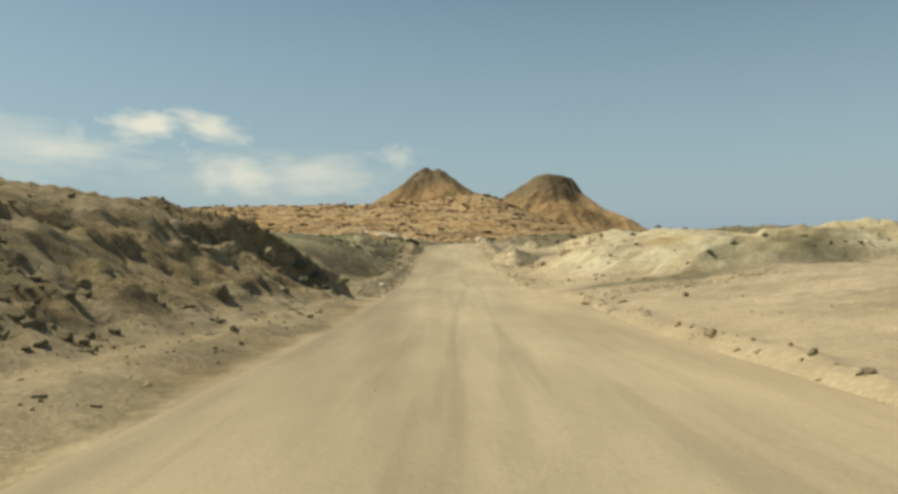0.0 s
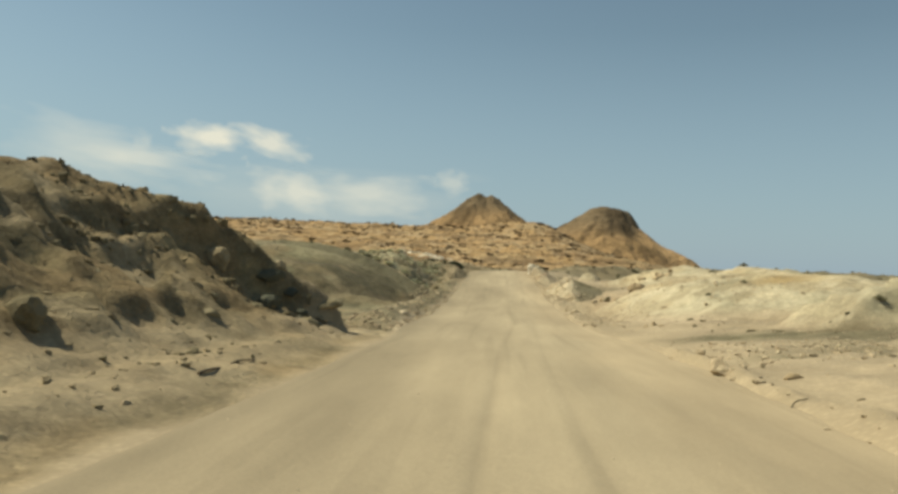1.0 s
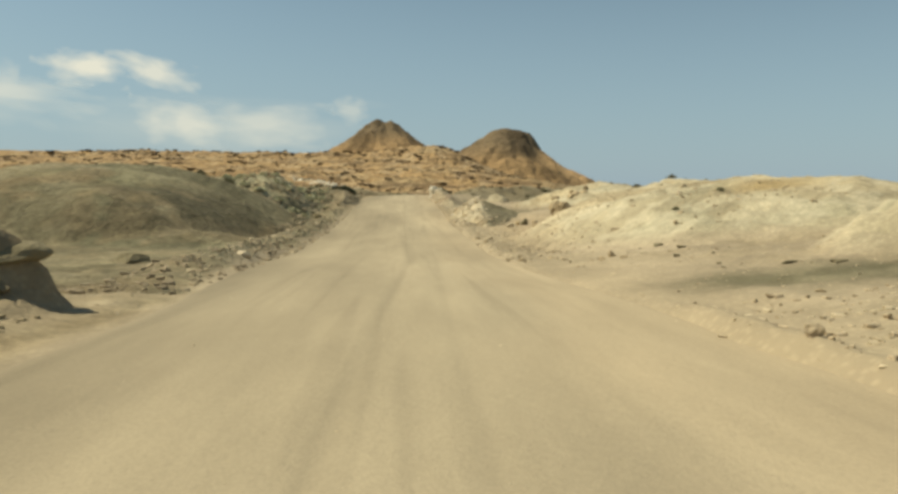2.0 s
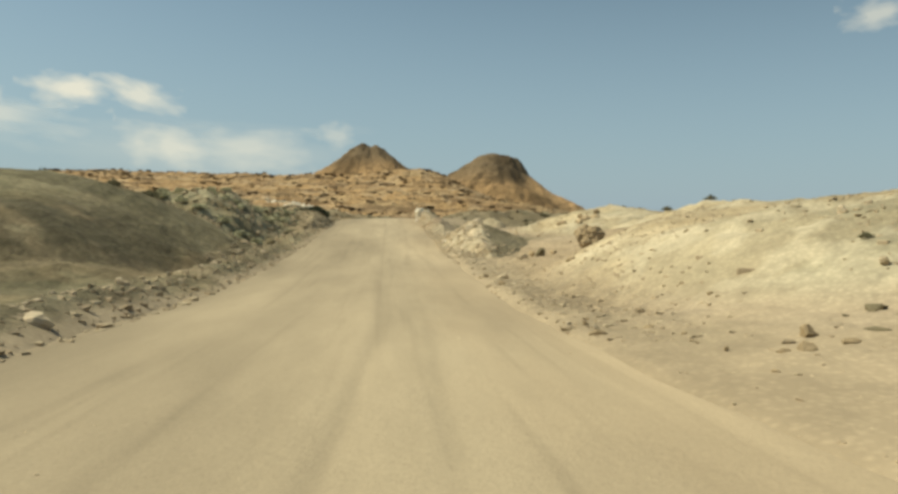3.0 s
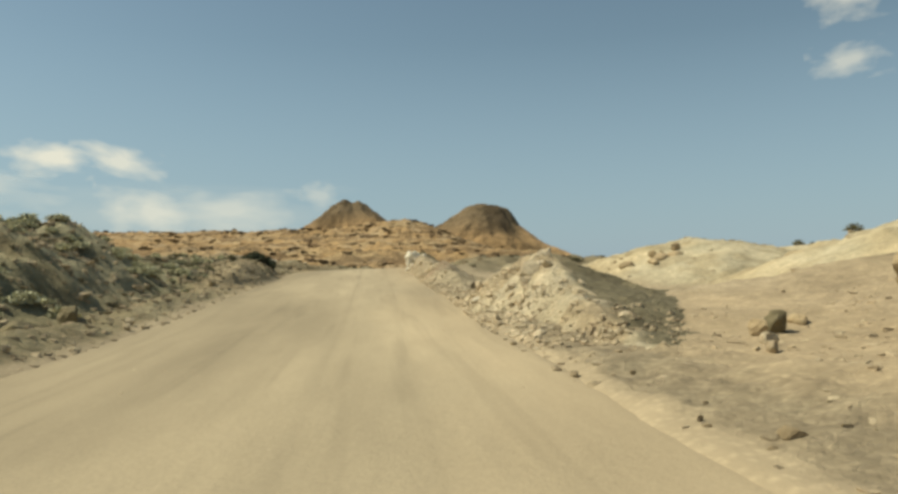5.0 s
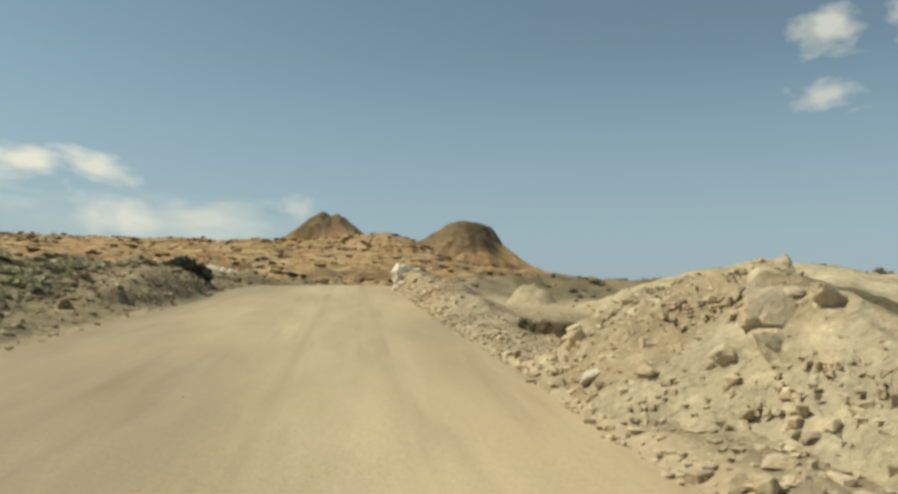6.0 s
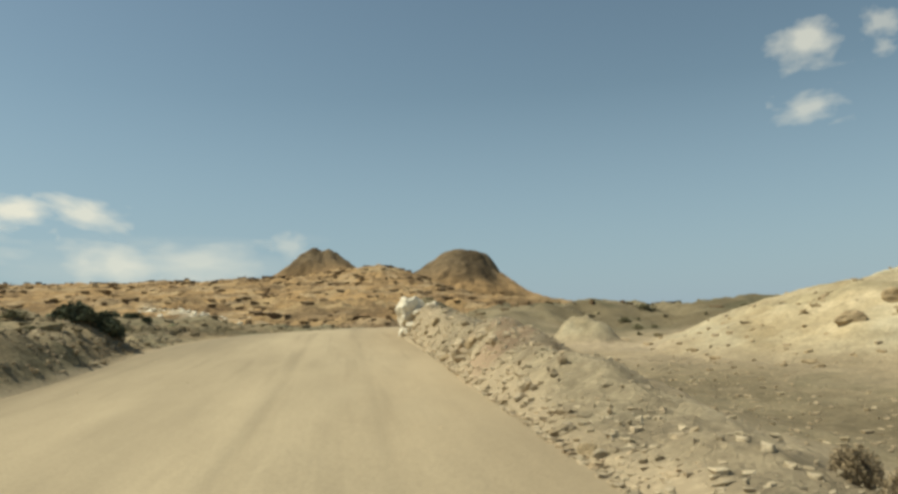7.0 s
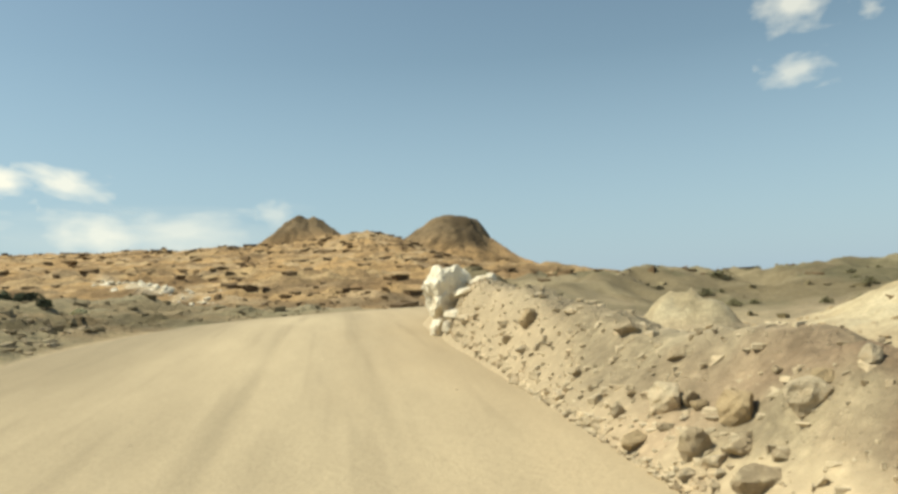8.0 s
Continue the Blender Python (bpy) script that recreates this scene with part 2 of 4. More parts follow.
    flat_r = step(7.2, 8.4, x + 0.8 * rough) * (1 - step(11, 16, x - 0.5 * rough)) * step(82, 87, y) * (1 - step(97, 106, y))
    row_b = step(0.25, 0.7, BERM_R(y)) * step(6.6, 7.6, x - 0.5 + 0.9 * rough + 0.12 * np.clip(97 - y, -3, 5))
    scar = step(-0.05, 0.2, fbm(x, y, 3.0, 4, 67)) * np.exp(-((x - 14) / 4.5) ** 2 - ((y - 35.0) / 2.0) ** 2)
    drift = np.exp(-((x - 11) / 3.5) ** 2 - ((y - 30.5) / 2.3) ** 2) + 1.4 * np.exp(-((x - 7.0) / 2.0) ** 2 - ((y - 28.7) / 0.9) ** 2) + 0.5 * np.exp(-((x - 5.8) / 1.0) ** 2 - ((y - 44.5) / 3.2) ** 2)
    m_brown = 0.55 * drift * step(-0.08, 0.1, fbm(x, y, 1.8, 4, 69)) + 0.6 * scar + 0.9 * tongue + hump + 0.5 * row + 0.85 * np.maximum(flat_r, row_b * (1 - step(7, 12, x))) + np.clip(np.maximum(0.7 * r2b / 0.35, skyr / 0.5), 0, 1)
    soft = np.clip(0.12 + 0.5 * step(1, 6, off) + m_mound + m_grey + rub + orange, 0, 1)
    return z, soft, m_pale, m_mound, m_grey, orange * side, np.clip(m_brown + orange * (1 - side), 0, 1), rub


def heap_crest(y):
    return np.interp(y, [67, 70, 72, 74, 76, 79.7, 83], [6.0, 6.1, 6.2, 6.3, 6.35, 6.4, 6.6])


def heap(x, y):
    """Height of the tipped earth over the ground: a hump of rubble whose far side runs down in one smooth slope."""
    n = fbm(x, y, 1.6, 3, 301)
    top = np.interp(y + 0.3 * fbm(x, y, 1.5, 2, 307), [66.5, 67.5, 70, 72, 74, 75.2, 75.9, 76.5, 78, 80, 81.5, 83.5], [-0.4, 0.0, 0.2, 0.42, 0.68, 0.9, 1.12, 1.25, 1.25, 1.15, 0.5, -0.4])
    d = x - heap_crest(y) - 0.15 * n * step(0.6, -0.3, x - heap_crest(y))
    west = np.interp(-d, [0, 0.3, 0.8, 1.5, 2.2, 3.0], [0, 0.08, 0.45, 0.95, 1.35, 1.8])
    foot = np.interp(y, [67, 70, 73, 76, 80, 84], [0.8, 1.9, 2.6, 3.3, 3.3, 2.5])
    east = (np.maximum(top, 0) + 0.06) * np.maximum(d, 0) / foot
    return top - np.where(d < 0, west, east)


def land_z(x, y):
    a, b = np.array([x], float), np.array([y], float)
    return (land(a, b)[0] + np.maximum(heap(a, b), 0))[0]


RUT_A = smooth_curve([-60, 18, 30, 45, 87, 110, 150], [0.1, 0.1, 0.42, 1.03, 1.07, 1.1, 8], 8)
RUT_B = smooth_curve([-60, 18, 30, 47, 62, 85, 110, 150], [1.2, 1.2, 1.4, 1.93, 2.2, 2.5, 2.6, 10], 8)


def ruts(x, y):
    """Wheel marks along the road: 1 in the pressed line, below 0 on the loose earth thrown up beside it."""
    v = 0 * x
    for curve, deep in ((RUT_A, 1.0), (RUT_B, 0.6)):
        d = x - curve(y) - 0.06 * fbm(0 * x, y, 9, 3, 7)
        v = v + deep * (np.exp(-(d / 0.085) ** 2) - 0.45 * np.exp(-((d - 0.32) / 0.2) ** 2) - 0.3 * np.exp(-((d + 0.3) / 0.16) ** 2))
    return v * (0.55 + 0.45 * fbm(0 * x, y, 6, 3, 9))


def road_z(x, y):
    """The graded surface: a low crown, wheel ruts, and edges that dip under the loose earth."""
    xl, xr = ROAD_L(y), ROAD_R(y)
    q = (x - xl) / (xr - xl)
    z = ROAD_Z(y) + 0.05 * (1 - (2 * q - 1) ** 2) - 0.03
    z = z - 0.016 * ruts(x, y)
    return z + 0.012 * fbm(x, y, 1.1, 3, 3) - 0.22 * (step(0.0, -0.9, x - xl) + step(0.0, 0.9, x - xr))
# ---- end of the shape of the land ----


# ---- materials ----
def material(name):
    m = bpy.data.materials.new(name)
    m.use_nodes = True
    n = m.node_tree.nodes
    b = n["Principled BSDF"]
    b.inputs["Roughness"].default_value = 0.95
    b.inputs["Specular IOR Level"].default_value = 0.15
    return m, n, m.node_tree.links, b


def noise_node(n, links, vector, scale, detail=6.0, rough=0.6):
    t = n.new("ShaderNodeTexNoise")
    t.inputs["Scale"].default_value, t.inputs["Detail"].default_value, t.inputs["Roughness"].default_value = scale, detail, rough
    links.new(vector, t.inputs["Vector"])
    return t.outputs["Fac"]


def ramp(n, links, fac, a, b, low, high):
    r = n.new("ShaderNodeMapRange")
    for k, v in zip(("From Min", "From Max", "To Min", "To Max"), (a, b, low, high)):
        r.inputs[k].default_value = v
    links.new(fac, r.inputs["Value"])
    return r.outputs[0]


def times(n, links, color, factor):
    m = n.new("ShaderNodeVectorMath")
    m.operation = "SCALE"
    links.new(color, m.inputs[0])
    links.new(factor, m.inputs["Scale"])
    return m.outputs[0]


def bump(n, links, height, strength, distance, under=None):
    b = n.new("ShaderNodeBump")
    b.inputs["Strength"].default_value, b.inputs["Distance"].default_value = strength, distance
    links.new(height, b.inputs["Height"])
    if under:
        links.new(under, b.inputs["Normal"])
    return b.outputs[0]


def earth_material(name, fine=1.0):
    """Dry soil: the colour of the place from the mesh, broken up by stains, clods and grit."""
    m, n, links, b = material(name)
    at = n.new("ShaderNodeAttribute")
    at.attribute_name = "soil"
    co = n.new("ShaderNodeTexCoord").outputs["Object"]
    stains = ramp(n, links, noise_node(n, links, co, 0.35 * fine), 0.3, 0.7, 0.80, 1.18)
    rough = n.new("ShaderNodeAttribute")
    rough.attribute_name = "rough"
    own = n.new("ShaderNodeMix")
    own.inputs["A"].default_value = 1.0
    links.new(rough.outputs["Fac"], own.inputs["Factor"])
    links.new(ramp(n, links, noise_node(n, links, co, 2.6 * fine, 8.0, 0.7), 0.30, 0.70, 0.62, 1.30), own.inputs["B"])
    clods = own.outputs[0]
    v = n.new("ShaderNodeTexVoronoi")
    v.inputs["Scale"].default_value = 9.0 * fine
    links.new(co, v.inputs["Vector"])
    grit = ramp(n, links, v.outputs["Distance"], 0.05, 0.55, 1.12, 0.9)
    c = times(n, links, times(n, links, times(n, links, at.outputs["Color"], stains), clods), grit)
    links.new(c, b.inputs["Base Color"])
    low = bump(n, links, noise_node(n, links, co, 1.7 * fine, 9.0, 0.68), 1.0, 0.30 / fine)
    links.new(rough.outputs["Fac"], low.node.inputs["Strength"])
    links.new(bump(n, links, noise_node(n, links, co, 16 * fine, 4.0), 0.5, 0.025 / fine, low), b.inputs["Normal"])
    return m


def road_material():
    m, n, links, b = material("graded_dirt")
    co = n.new("ShaderNodeTexCoord").outputs["Object"]
    mp = n.new("ShaderNodeMapping")
    mp.inputs["Scale"].default_value = (1.0, 0.05, 1.0)
    links.new(co, mp.inputs["Vector"])
    tracks = ramp(n, links, noise_node(n, links, mp.outputs[0], 1.25, 4.0, 0.62), 0.32, 0.68, 0.945, 1.055)
    ms = n.new("ShaderNodeMapping")
    ms.inputs["Scale"].default_value = (1.0, 0.22, 1.0)
    links.new(co, ms.inputs["Vector"])
    patches = ramp(n, links, noise_node(n, links, ms.outputs[0], 0.34, 7.0, 0.62), 0.32, 0.68, 0.80, 1.16)
    grit = ramp(n, links, noise_node(n, links, co, 22, 3.0, 0.7), 0.3, 0.7, 0.93, 1.07)
    mq = n.new("ShaderNodeMapping")
    mq.inputs["Scale"].default_value = (1.0, 0.018, 1.0)
    links.new(co, mq.inputs["Vector"])
    ruts = ramp(n, links, noise_node(n, links, mq.outputs[0], 2.7, 2.0, 0.5), 0.57, 0.65, 1.0, 0.92)
    cut = n.new("ShaderNodeMath")
    cut.operation = "MULTIPLY"
    links.new(tracks, cut.inputs[0])
    links.new(ruts, cut.inputs[1])
    tracks = cut.outputs[0]
    rut = n.new("ShaderNodeAttribute")
    rut.attribute_name = "rut"
    pressed = n.new("ShaderNodeMath")
    pressed.operation = "MULTIPLY"
    links.new(tracks, pressed.inputs[0])
    links.new(ramp(n, links, rut.outputs["Fac"], -1.0, 1.0, 1.11, 0.88), pressed.inputs[1])
    tracks = pressed.outputs[0]
    # darker towards the left side, a touch lighter towards the right
    across = n.new("ShaderNodeSeparateXYZ")
    links.new(co, across.inputs[0])
    sway = ramp(n, links, noise_node(n, links, ms.outputs[0], 0.5, 5.0), 0.3, 0.7, -0.9, 0.9)
    place = n.new("ShaderNodeMath")
    place.operation = "ADD"
    links.new(across.outputs["X"], place.inputs[0])
    links.new(sway, place.inputs[1])
    left_side = ramp(n, links, place.outputs[0], -3.4, 0.5, 0.76, 1.0)
    right_side = ramp(n, links, place.outputs[0], 2.4, 4.2, 1.0, 1.02)
    for side in (left_side, right_side):
        both = n.new("ShaderNodeMath")
        both.operation = "MULTIPLY"
        links.new(patches, both.inputs[0])
        links.new(side, both.inputs[1])
        patches = both.outputs[0]
    base = n.new("ShaderNodeRGB")
    base.outputs[0].default_value = (0.385, 0.312, 0.206, 1)
    # warm sand blown over the right side
    sand = n.new("ShaderNodeMix")
    sand.data_type = "RGBA"
    sand.inputs["B"].default_value = (0.39, 0.308, 0.199, 1)
    links.new(ramp(n, links, place.outputs[0], 1.8, 3.7, 0.0, 1.0), sand.inputs["Factor"])
    links.new(base.outputs[0], sand.inputs["A"])
    c = times(n, links, times(n, links, times(n, links, sand.outputs["Result"], tracks), patches), grit)
    links.new(c, b.inputs["Base Color"])
    low = bump(n, links, noise_node(n, links, co, 5, 6.0, 0.65), 0.35, 0.04)
    links.new(bump(n, links, noise_node(n, links, co, 40, 3.0), 0.3, 0.01, low), b.inputs["Normal"])
    return m


def stone_material(name, color, spread=0.48, seam=None):
    """Weathered stone; each block is a little lighter or darker than the next."""
    m, n, links, b = material(name)
    b.inputs["Roughness"].default_value = 0.88
    co = n.new("ShaderNodeTexCoord").outputs["Object"]
    info = n.new("ShaderNodeObjectInfo")
    geo = n.new("ShaderNodeNewGeometry")
    add = n.new("ShaderNodeMath")
    add.operation = "ADD"
    links.new(info.outputs["Random"], add.inputs[0])
    links.new(geo.outputs["Random Per Island"], add.inputs[1])
    own = ramp(n, links, add.outputs[0], 0.0, 2.0, 1 - 0.75 * spread, 1 + 0.75 * spread)
    mott = ramp(n, links, noise_node(n, links, co, 3.2, 8.0, 0.7), 0.28, 0.72, 0.76, 1.22)
    pit = ramp(n, links, noise_node(n, links, co, 22, 3.0), 0.3, 0.7, 0.88, 1.1)
    base = n.new("ShaderNodeRGB")
    base.outputs[0].default_value = (*color, 1)
    c = base.outputs[0]
    if seam:
        mix = n.new("ShaderNodeMix")
        mix.data_type = "RGBA"
        mix.inputs["B"].default_value = (*seam, 1)
        links.new(ramp(n, links, noise_node(n, links, co, 1.6, 5.0), 0.48, 0.62, 0, 1), mix.inputs["Factor"])
        links.new(c, mix.inputs["A"])
        c = mix.outputs["Result"]
    c = times(n, links, times(n, links, times(n, links, c, own), mott), pit)
    links.new(c, b.inputs["Base Color"])
    low = bump(n, links, noise_node(n, links, co, 4.5, 8.0, 0.7), 0.8, 0.09)
    links.new(bump(n, links, noise_node(n, links, co, 30, 4.0), 0.5, 0.015, low), b.inputs["Normal"])
    return m


def leaf_material(name, color):
    m, n, links, b = material(name)
    geo = n.new("ShaderNodeNewGeometry")
    base = n.new("ShaderNodeRGB")
    base.outputs[0].default_value = (*color, 1)
    links.new(times(n, links, base.outputs[0], ramp(n, links, geo.outputs["Random Per Island"], 0, 1, 0.55, 1.45)), b.inputs["Base Color"])
    return m


EARTH = earth_material("dry_earth")
FAR_EARTH = earth_material("far_dry_earth", 0.16)
ROAD = road_material()
PALE_STONE = stone_material("pale_limestone", (0.60, 0.495, 0.34), seam=(0.52, 0.405, 0.265))
TAN_STONE = stone_material("tan_sandstone", (0.44, 0.345, 0.225), seam=(0.49, 0.40, 0.265))
DARK_STONE = stone_material("dark_greenish_stone", (0.215, 0.178, 0.105))
MOUND_STONE = stone_material("brown_mudstone", (0.27, 0.215, 0.13))
WHITE_STONE = stone_material("white_gypsum", (0.80, 0.73, 0.58), 0.12, seam=(0.60, 0.51, 0.37))
RUST_STONE = stone_material("rusty_brown_stone", (0.15, 0.10, 0.055))
BOULDER_STONE = stone_material("ochre_conglomerate", (0.42, 0.318, 0.19), seam=(0.31, 0.235, 0.14))
# near-black: shade of the mound's overhanging end, put into the stone colour
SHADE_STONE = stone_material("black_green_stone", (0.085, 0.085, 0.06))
GREEN_LEAF = leaf_material("dusty_olive_leaf", (0.50, 0.475, 0.31))
DARK_LEAF = leaf_material("dark_green_leaf", (0.095, 0.105, 0.065))
DRY_LEAF = leaf_material("dry_olive_leaf", (0.19, 0.175, 0.10))
BROWN_LEAF = leaf_material("dry_brown_twigs", (0.29, 0.225, 0.14))
TWIG = leaf_material("grey_twig", (0.13, 0.10, 0.07))

SOILS = {"flat": (0.385, 0.306, 0.202), "pale": (0.50, 0.42, 0.275), "mound": (0.262, 0.208, 0.116), "grey": (0.268, 0.22, 0.124),
         "orange": (0.42, 0.275, 0.132), "brown": (0.19, 0.153, 0.092), "rubble": (0.42, 0.34, 0.225)}


def soil_color(x, y, shares):
    """The base colour of the ground from the shares of its soils, with drifts and bands of other soil and one painted
    shade.
    """
    c = np.broadcast_to(np.array(SOILS["flat"]), x.shape + (3,)).copy()

    def lay(share, color):
        nonlocal c
        c = c * (1 - share[..., None]) + np.array(color) * share[..., None]

    soft, pale, mound, grey, orange, brown, rubble = shares
    lay(pale, SOILS["pale"])
    lay(mound, SOILS["mound"])
    lay(grey, SOILS["grey"])
    lay(orange, SOILS["orange"])
    lay(brown, SOILS["brown"])
    right = x > (ROAD_L(y) + ROAD_R(y)) / 2
    lay(rubble * 0.75 * right, SOILS["rubble"])
    lay(rubble * 0.6 * ~right, (0.31, 0.25, 0.155))
    # drifts of grey-green and brown soil on the pale hills, and one of ochre
    foot = step(11.5, 8, x) * step(45, 50, y) * (1 - step(62, 67, y))
    lay(0.66 * pale * (1 - 0.9 * foot) * step(0.0, 0.2, fbm(x, y, 5.0, 4, 201)), (0.33, 0.30, 0.20))
    lay(0.55 * pale * (1 - 0.6 * foot) * step(0.0, 0.2, fbm(x, y, 3.0, 4, 202)), (0.36, 0.29, 0.18))
    lay(0.55 * pale * step(0.0, 0.2, fbm(x, y, 1.1, 3, 203)), (0.60, 0.52, 0.36))
    lay(0.3 * pale * step(0.0, 0.2, fbm(x, y, 9.0, 3, 205)), (0.45, 0.32, 0.16))
    lay(0.8 * np.exp(-((x - 13.4) / 1.6) ** 2 - ((y - 47.2) / 1.5) ** 2), (0.37, 0.255, 0.11))
    sand = np.clip(1 - pale - mound - grey - orange - brown - rubble, 0, 1) * step(0.2, 0.5, soft)
    lay(0.55 * sand * step(0.0, 0.2, fbm(x, y, 2.2, 4, 207)), (0.375, 0.295, 0.185))
    lay(0.44 * sand * step(0.0, 0.2, fbm(x, y, 4.0, 4, 208)), (0.50, 0.40, 0.275))
    lay(0.6 * rubble * step(0.1, 0.35, fbm(x, y, 1.3, 3, 206)), (0.46, 0.38, 0.25))
    lay(0.4 * rubble * step(40, 46, y) * (1 - step(60, 66, y)) * (x > 0) * step(-0.1, 0.15, fbm(x, y, 1.6, 4, 222)), (0.37, 0.275, 0.165))
    lay(0.7 * mound * step(-0.05, 0.1, fbm(x, y, 4.5, 4, 209)), (0.355, 0.265, 0.148))
    lay(0.6 * mound * step(0.05, 0.18, fbm(x, y, 2.8, 5, 210)), (0.125, 0.103, 0.06))
    lay(0.5 * mound * step(0.08, 0.2, fbm(x, y, 1.6, 5, 211)), (0.29, 0.20, 0.105))
    lay(0.6 * mound * step(0.12, 0.24, fbm(x, y, 1.3, 4, 227)), (0.42, 0.335, 0.21))
    lay(0.61 * grey * step(-0.02, 0.18, fbm(x, y, 4.0, 4, 212)), (0.155, 0.15, 0.092))
    lay(0.55 * grey * step(-0.02, 0.18, fbm(x, y, 2.0, 4, 213)), (0.34, 0.29, 0.185))
    lay(0.39 * grey * step(-0.02, 0.18, fbm(x, y, 2.6, 4, 214)), (0.25, 0.17, 0.095))
    lay(0.66 * brown * step(0.0, 0.1, fbm(x, y, 3.5, 4, 219)), (0.125, 0.115, 0.068))
    lay(0.3 * brown * step(0.0, 0.1, fbm(x, y, 2.2, 4, 220)), (0.36, 0.30, 0.19))
    lay(0.7 * orange * step(0.1, 0.35, fbm(x, y, 12.0, 4, 215)), (0.44, 0.325, 0.18))
    lay(0.6 * orange * step(0.06, 0.18, fbm(0.4 * x, y, 2.6, 5, 216)), (0.18, 0.115, 0.062))
    lay(0.6 * orange * step(0.15, 0.35, fbm(0.6 * x, y, 2.4, 4, 217)), (0.53, 0.40, 0.24))
    lay(0.35 * orange * step(0.05, 0.18, fbm(0.5 * x, y, 1.2, 4, 223)), (0.17, 0.11, 0.06))
    lay(0.5 * grey * step(0.0, 0.1, fbm(x, y, 5.0, 5, 224)), (0.315, 0.275, 0.165))
    lay(0.55 * grey * step(0.05, 0.14, fbm(x, y, 3.0, 5, 225)), (0.13, 0.115, 0.068))
    lay(0.8 * grey * step(92, 102, y) * step(-0.12, 0.05, fbm(x, y, 1.8, 5, 226)), (0.30, 0.222, 0.128))
    # shaded near face of the grey hill, painted dark with a slanting edge
    lay(0.9 * np.exp(-(((x + 9.3 - 0.4 * (y - 61)) / 3.6) ** 2 + ((y - 61) / 4.5) ** 2) ** 2) * grey * step(-0.45, -0.1, fbm(x, y, 2, 4, 218)), (0.125, 0.108, 0.066))
    lay(0.85 * np.exp(-((x - 4.85) / 0.8) ** 4 - ((y - 93.8) / 2.7) ** 4) * step(-0.35, 0.05, fbm(x, y, 0.9, 3, 228)), (0.345, 0.24, 0.155))
    # the pale dry crest of the rubble bank
    lay(0.7 * step(0.3, 0.8, BERM_R(y)) * step(4.9, 5.4, x) * (1 - step(6.8, 7.6, x)) * step(95.5, 97, y), (0.50, 0.415, 0.285))
    # warm bare earth on the flat round the boulder
    warm = step(4.8, 6.5, x + 0.5 * fbm(x, y, 2.5, 3, 233)) * (1 - step(13, 18, x)) * step(48, 56, y) * (1 - step(72, 77, y)) * (1 - 0.8 * pale)
    lay(0.6 * warm, (0.405, 0.305, 0.187))
    # driven sand runs out over the right shoulder
    gap = x - ROAD_R(y) + 0.5 * fbm(x, y, 1.8, 3, 229)
    lay(0.8 * (1 - step(0.4, 2.6, gap)) * right * (y < 72), (0.39, 0.308, 0.199))
    lay(0.75 * step(-5.5, -7.5, x) * step(70, 75, y) * (1 - step(90, 94, y)) * step(-0.3, 0.1, fbm(x, y, 1.7, 4, 231)), (0.43, 0.385, 0.245))
    # tan face of the bank where the road nears its crest
    lay(0.85 * np.exp(-((x + 4.5 + 0.06 * (y - 88)) / 1.1) ** 4) * step(80, 88, y) * (1 - step(104, 108, y)), (0.40, 0.315, 0.195))
    # darker brown on the risers of the ledges
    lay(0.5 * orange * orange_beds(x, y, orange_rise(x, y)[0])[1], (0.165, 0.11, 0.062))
    # broken white beds on the orange slope
    w = np.clip(((x + 20.4) * 14.3 - (y - 169.5) * 24) / 780.5, 0, 1)
    white = np.exp(-(np.hypot(x + 20.4 - 14.3 * w, y - 169.5 + 24 * w) / 2.0) ** 2)
    lay(0.85 * white * step(-0.15, 0.25, fbm(x, y, 2.0, 4, 221)), (0.66, 0.57, 0.42))
    return c


def sheet(name, X, Y, Z, colors, mat, rough=1.0):
    """A mesh from a grid of places, with the colour of the soil at every point."""
    ny, nx = X.shape
    i = np.arange(nx * ny).reshape(ny, nx)
    quads = np.stack([i[:-1, :-1], i[:-1, 1:], i[1:, 1:], i[1:, :-1]], -1).reshape(-1, 4)
    me = bpy.data.meshes.new(name)
    me.vertices.add(nx * ny)
    me.vertices.foreach_set("co", np.stack([X, Y, Z], -1).astype(np.float32).ravel())
    me.loops.add(quads.size)
    me.loops.foreach_set("vertex_index", quads.astype(np.int32).ravel())
    me.polygons.add(len(quads))
    me.polygons.foreach_set("loop_start", np.arange(0, quads.size, 4, dtype=np.int32))
    me.update(calc_edges=True)
    me.polygons.foreach_set("use_smooth", np.ones(len(quads), bool))
    if colors is not None:
        at = me.attributes.new("soil", "FLOAT_COLOR", "POINT")
        at.data.foreach_set("color", np.concatenate([colors, np.ones(colors.shape[:-1] + (1,))], -1).astype(np.float32).ravel())
        at = me.attributes.new("rough", "FLOAT", "POINT")
        at.data.foreach_set("value", (np.zeros(X.size) + np.ravel(rough)).astype(np.float32))
    me.materials.append(mat)
    return new(name, me)


# ---- ground: one sheet to the horizon, fine beside the road ----
def spread(fine_to, d, grow, end):
    """Places from 0 outwards: evenly to fine_to, then in growing steps."""
    v = list(np.arange(0, fine_to, d))
    while v[-1] < end:
        d *= grow
        v.append(v[-1] + d)
    return np.array(v)


